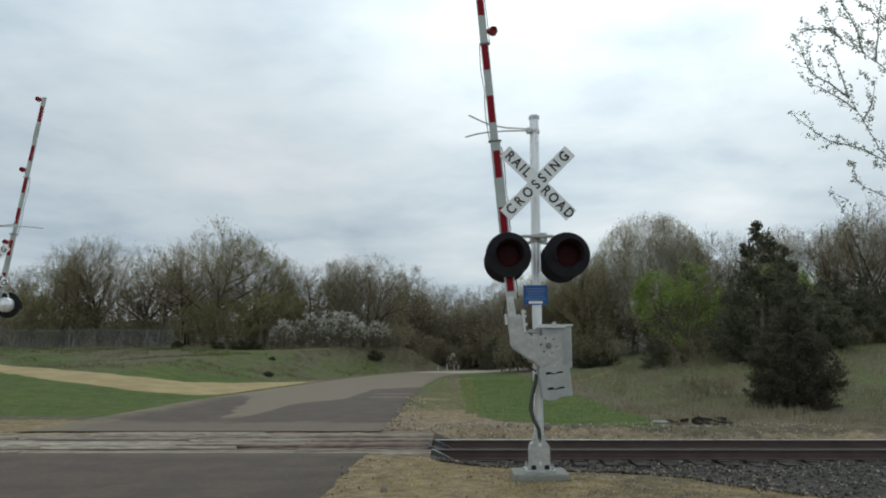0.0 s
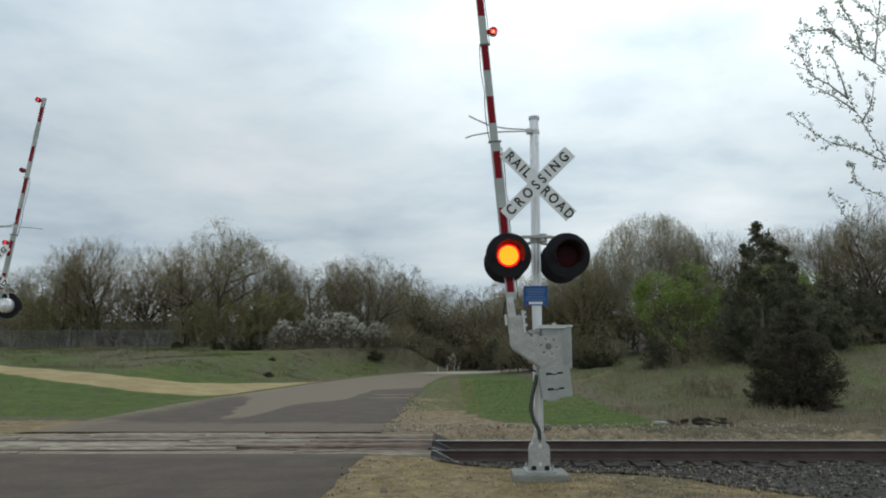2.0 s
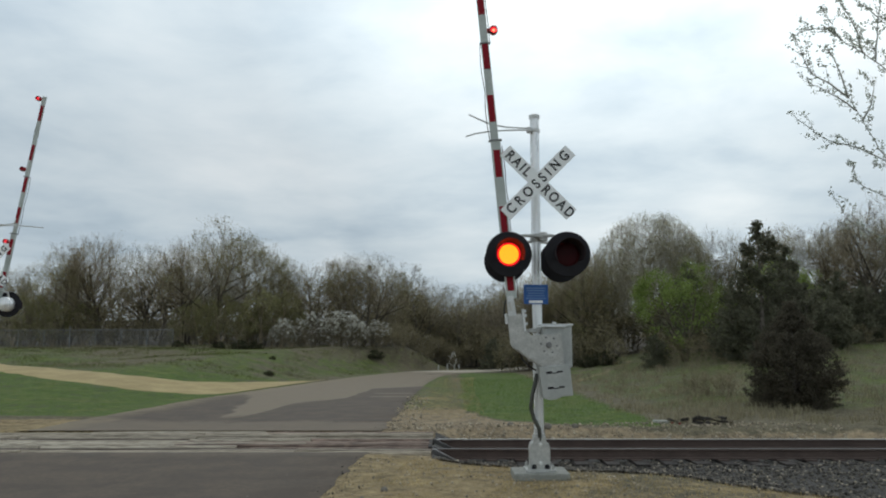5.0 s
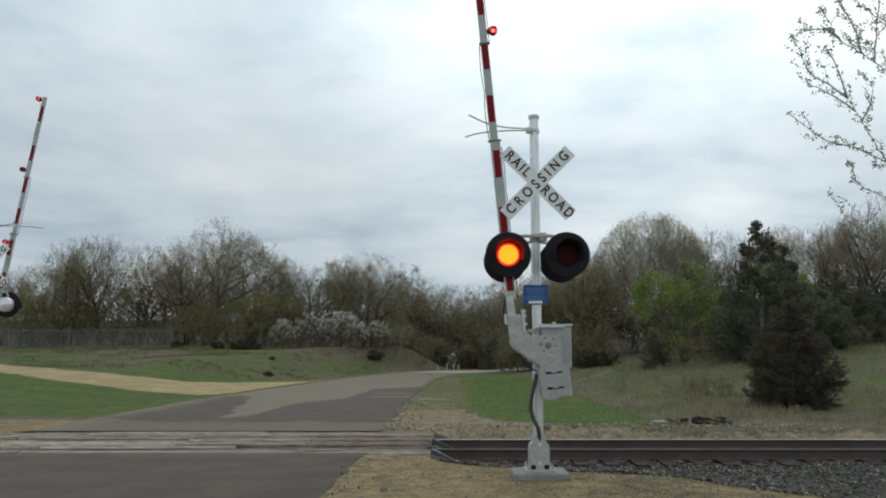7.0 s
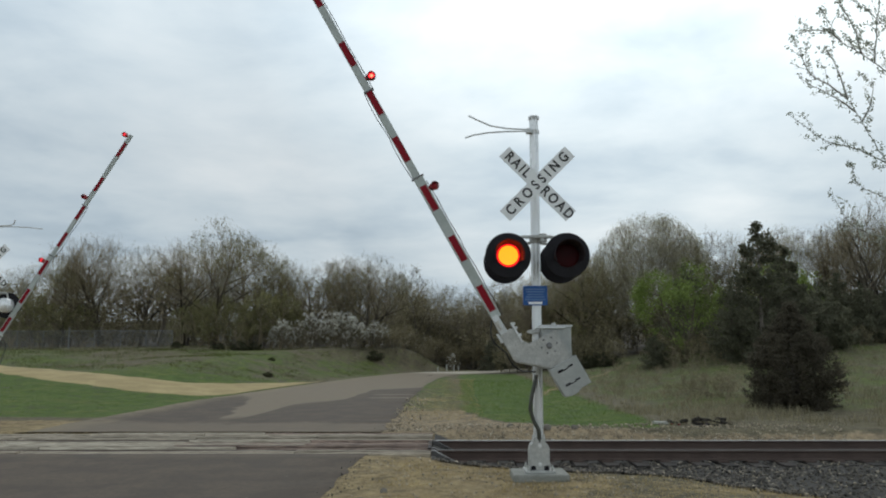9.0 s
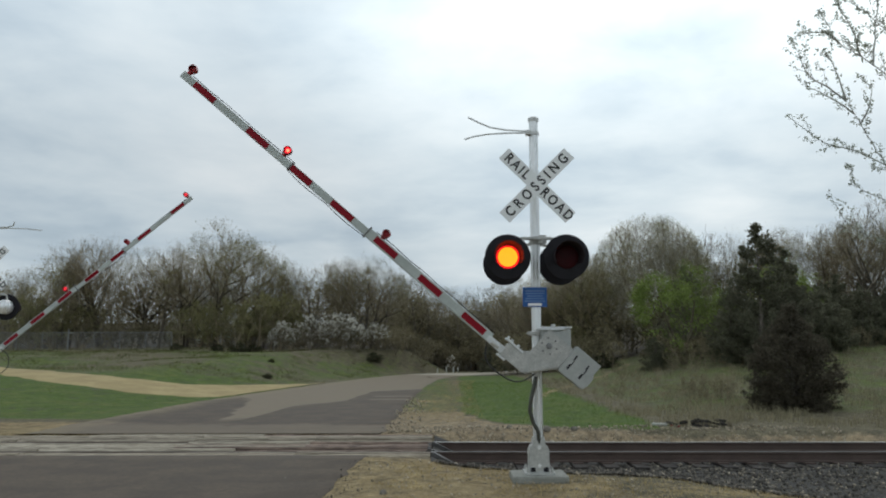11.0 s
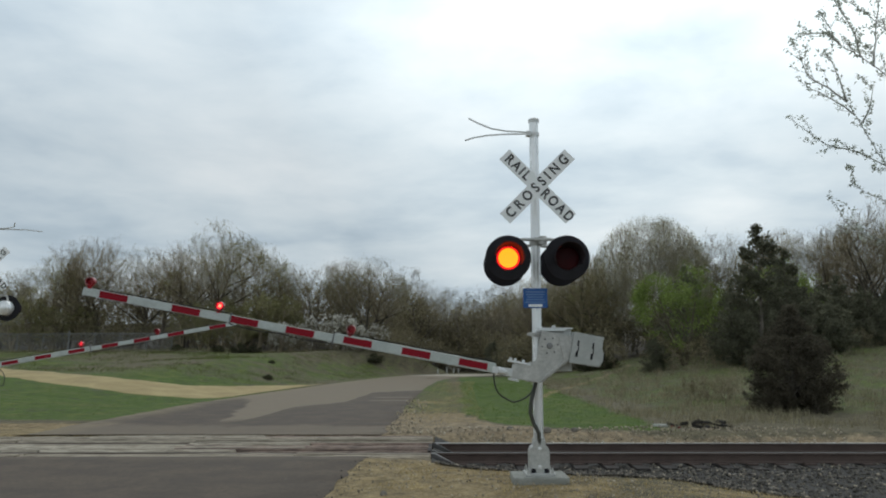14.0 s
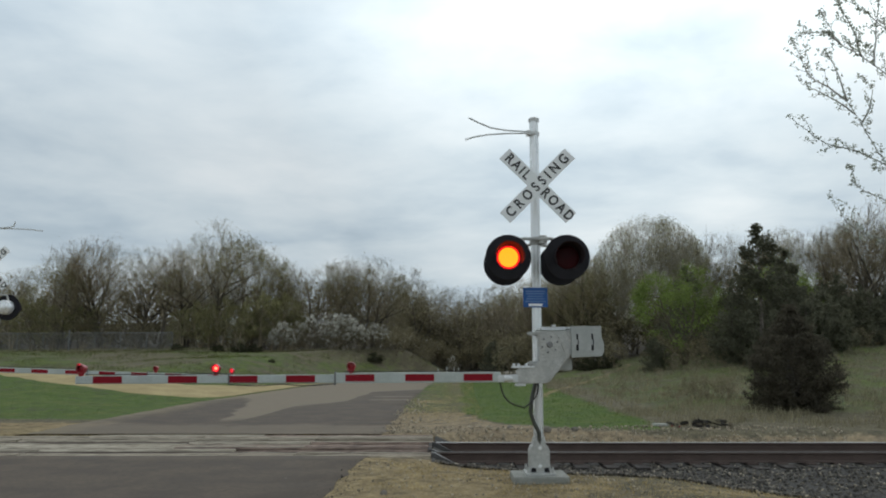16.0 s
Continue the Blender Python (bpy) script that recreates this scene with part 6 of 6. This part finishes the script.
# ------------------------------------------------------------------ fence, posts, debris
def fence():
    f = thing("chain_link_fence", Matrix(), "grey chain-link fence along the top of the bank", "fence")
    xs = [-42 + 2.05 * i for i in range(11)]
    y, h = 62.0, 1.4
    for i, x in enumerate(xs):
        bm = bmesh.new()
        rod(bm, (x, y, ground_z(x, y) - 0.2), (x, y, ground_z(x, y) + h + (0.25 if i in (0, 6) else 0.05)), 0.05 if i in (0, 6) else 0.03, None, 8)
        part("post", bm, CHAIN, f)
    for a, b in zip(xs, xs[1:]):
        za, zb = ground_z(a, y), ground_z(b, y)
        bm = bmesh.new()
        rod(bm, (a, y, za + h), (b, y, zb + h), 0.022, None, 6)
        part("top_rail", bm, CHAIN, f)
        seg = []
        tall, wide = h, b - a
        for k in range(-12, 18):
            for way in (1, -1):
                u0 = k * 0.12 if way > 0 else k * 0.12 + tall
                t0, t1 = (0.0, 1.0)
                for edge in (0.0, wide):
                    t = (edge - u0) / (way * tall)
                    inside = u0 + way * tall * 0.5
                    if 0 < t < 1:
                        if (edge == 0.0) == (way > 0):
                            t0 = max(t0, t)
                        else:
                            t1 = min(t1, t)
                p, q = u0 + way * tall * t0, u0 + way * tall * t1
                if t1 - t0 > 0.02 and -0.01 < min(p, q) and max(p, q) < wide + 0.01:
                    seg.append((a + p, y, za + (zb - za) * p / wide + 0.04 + t0 * tall, a + q, y, za + (zb - za) * q / wide + 0.04 + t1 * tall, 0.007, 0.007))
        joined("wire_mesh", [sticks(seg, 3)], CHAIN, f)


def marker_posts():
    for x, y, h in ((0.35, 66.4, 0.55), (0.95, 66.8, 0.5), (1.35, 67.2, 0.42), (-0.4, 66.0, 0.35)):
        bm = bmesh.new()
        box(bm, (0, 0, h / 2 - 0.1), (0.12, 0.12, h + 0.2), 0.02)
        ob = part("marker_post", bm, POSTWHITE, None)
        ob.location = (x, y, ground_z(x, y))
        tagged(ob, "short white painted post beside the road bend", "post", "white posts at the bend")


def debris():
    rng = random.Random(12)
    for i in range(26):
        bm = bmesh.new()
        n = rng.uniform(0.10, 0.32)
        box(bm, (0, 0, 0), (n, rng.uniform(0.03, 0.08), rng.uniform(0.02, 0.05)), 0.007)
        for v in bm.verts:
            v.co += Vector((rng.uniform(-0.02, 0.02), rng.uniform(-0.02, 0.02), rng.uniform(-0.02, 0.02)))
        ob = part("broken_tie", bm, TIE if i % 3 else DARKTWIG, None)
        x, y = 6.15 + rng.gauss(0, 0.33), 18.7 + rng.uniform(-0.2, 0.2)
        ob.matrix_world = pose(x, y, ground_z(x, y) + 0.015 + 0.028 * (i % 6), 0, rng.uniform(-20, 20), rng.uniform(-70, 70))
        tagged(ob, "dark splintered piece of old wooden tie in a heap", "timber scrap", "heap of broken ties")
    bm = bmesh.new()
    box(bm, (0, 0, 0.03), (0.36, 0.16, 0.06), 0.015)
    ob = part("painted_board", bm, POSTWHITE, None)
    ob.matrix_world = pose(5.2, 18.9, ground_z(5.2, 18.9), 0, 3, 14)
    tagged(ob, "faded white broken board lying on the gravel", "board")
    bm = bmesh.new()
    box(bm, (0, 0, 0.02), (0.22, 0.08, 0.04), 0.01)
    ob = part("painted_board", bm, RED, None)
    ob.matrix_world = pose(5.55, 18.85, ground_z(5.55, 18.85), 0, 4, -20)
    tagged(ob, "faded red broken board lying on the gravel", "board")
    for x, y, r in ((-0.72, 9.75, 0.045), (-2.35, 9.6, 0.02), (-0.95, 9.35, 0.025), (-2.2, 11.2, 0.022), (2.35, 17.9, 0.10), (3.0, 18.0, 0.08), (1.55, 18.3, 0.07)):
        bm = bmesh.new()
        bmesh.ops.create_icosphere(bm, subdivisions=2, radius=r)
        for v in bm.verts:
            v.co *= 1 + 0.35 * noise.noise(v.co * 9 / r * 0.1 + Vector((x, y, 0)))
            v.co.z *= 0.75
        ob = part("stone", bm, STONE, None)
        ob.location = (x, y, ground_z(x, y) + r * 0.35)
        tagged(ob, "loose grey stone lying on the ground", "stone", "loose stones")


ground()
roads()
railway()
crossing_planks()
NEAR = (1.30, 10.75, 0.02)
FAR = (-10.68, 18.15, -0.17)
near_sig, near_arm, near_lamps, near_arm_lamps, near_cable = signal(NEAR, 0, "railway crossing signal with lettered crossbuck, twin lamps and gate arm", False)
far_sig, far_arm, far_lamps, far_arm_lamps, far_cable = signal(FAR, 180, "matching crossing signal on the far side of the track", True)
near_arm_lamps[2].rotation_euler = (0, 0, math.pi)
foundation((NEAR[0], NEAR[1], 0.17))
foundation((FAR[0], FAR[1], -0.02))
fence()
marker_posts()
debris()
plants()
swaying = overhanging_tree()
grasses()


# ------------------------------------------------------------------ what moves
def flashes(at, first, changes):
    """Rows that turn a lens between its lit face (0) and its dark face (178), there and back, at each change."""
    angle = first
    rows = [(0.0, pose(*at, 0, 0, angle))]
    for t in changes:
        n = math.floor(t * FPS + 0.5)
        to = 178 - angle
        for k, turn in ((n - 2, angle), (n - 1, 89), (n, to)):
            rows.append((k / FPS, pose(*at, 0, 0, turn)))
        angle = to
    rows.append((16.0, pose(*at, 0, 0, angle)))
    return rows


def motions():
    raised = [(0.0, 84.7), (7.0, 84.7), (7.2, 83.9), (7.5, 79.8), (8.0, 73.0), (8.5, 66.4), (9.0, 61.2), (9.2, 59.2), (11.3, 37.9), (11.5, 35.8), (12.0, 30.7), (12.5, 25.4),
              (13.0, 20.7), (13.5, 15.5), (14.0, 10.9), (14.5, 6.3), (15.0, 2.3), (15.3, 0.1), (15.5, -0.4), (15.75, 0.0), (16.0, 0.0)]
    walk(near_arm, [(t, pose(*HUB, 0, a - 0.3 + 0.3 * sm(70, 84, a), 0)) for t, a in raised])
    other = [(0.0, 83.1), (6.9, 83.1), (7.1, 82.3), (7.5, 77.7), (8.0, 71.3), (8.5, 66.0), (9.0, 61.2), (9.2, 59.3), (11.3, 38.2), (11.5, 36.1), (12.0, 31.0), (12.5, 25.9),
             (13.0, 21.3), (13.5, 15.9), (14.0, 11.6), (14.5, 7.4), (15.0, 2.6), (15.3, 0.2), (15.6, 0.0), (16.0, 0.0)]
    walk(far_arm, [(t, pose(*HUB_FAR, 0, a - 1.6, 0)) for t, a in other])
    for links, hub, angles in ((near_cable, HUB, raised), (far_cable, HUB_FAR, other)):
        for k, link in enumerate(links):
            walk(link, [(t, cable_poses(hub, a)[k]) for t, a in angles])
    beat = [0.47 + 0.4956 * k for k in range(32)]
    on_left, on_right = [0.15] + beat, beat
    for lamps in (near_lamps, far_lamps):
        for i, lens in enumerate(lamps):
            walk(lens, flashes(lens.location, 178, on_left if i in (0, 3) else on_right))
    # the arm lamps: each lens is dark towards the camera at first; the far arm is seen from behind
    for lens, changes in zip(near_arm_lamps, (on_right, on_left)):
        walk(lens, flashes(lens.location, 178, changes))
    for lens, changes in zip(far_arm_lamps, (on_left, on_right, [0.3])):
        walk(lens, flashes(lens.location, 0, changes))
    base = swaying.matrix_world.copy()
    walk(swaying, [(t, base @ pose(0, 0, 0, 0, a, b)) for t, a, b in ((0, 0.12, 0), (1.5, 0, 0), (3.5, 0.0, 0.1), (6.5, -0.06, 0), (9.0, -0.05, 0.15), (11.5, -0.12, 0), (12.5, -0.16, 0.1), (14.5, -0.06, 0), (16, -0.1, 0.1))])


motions()
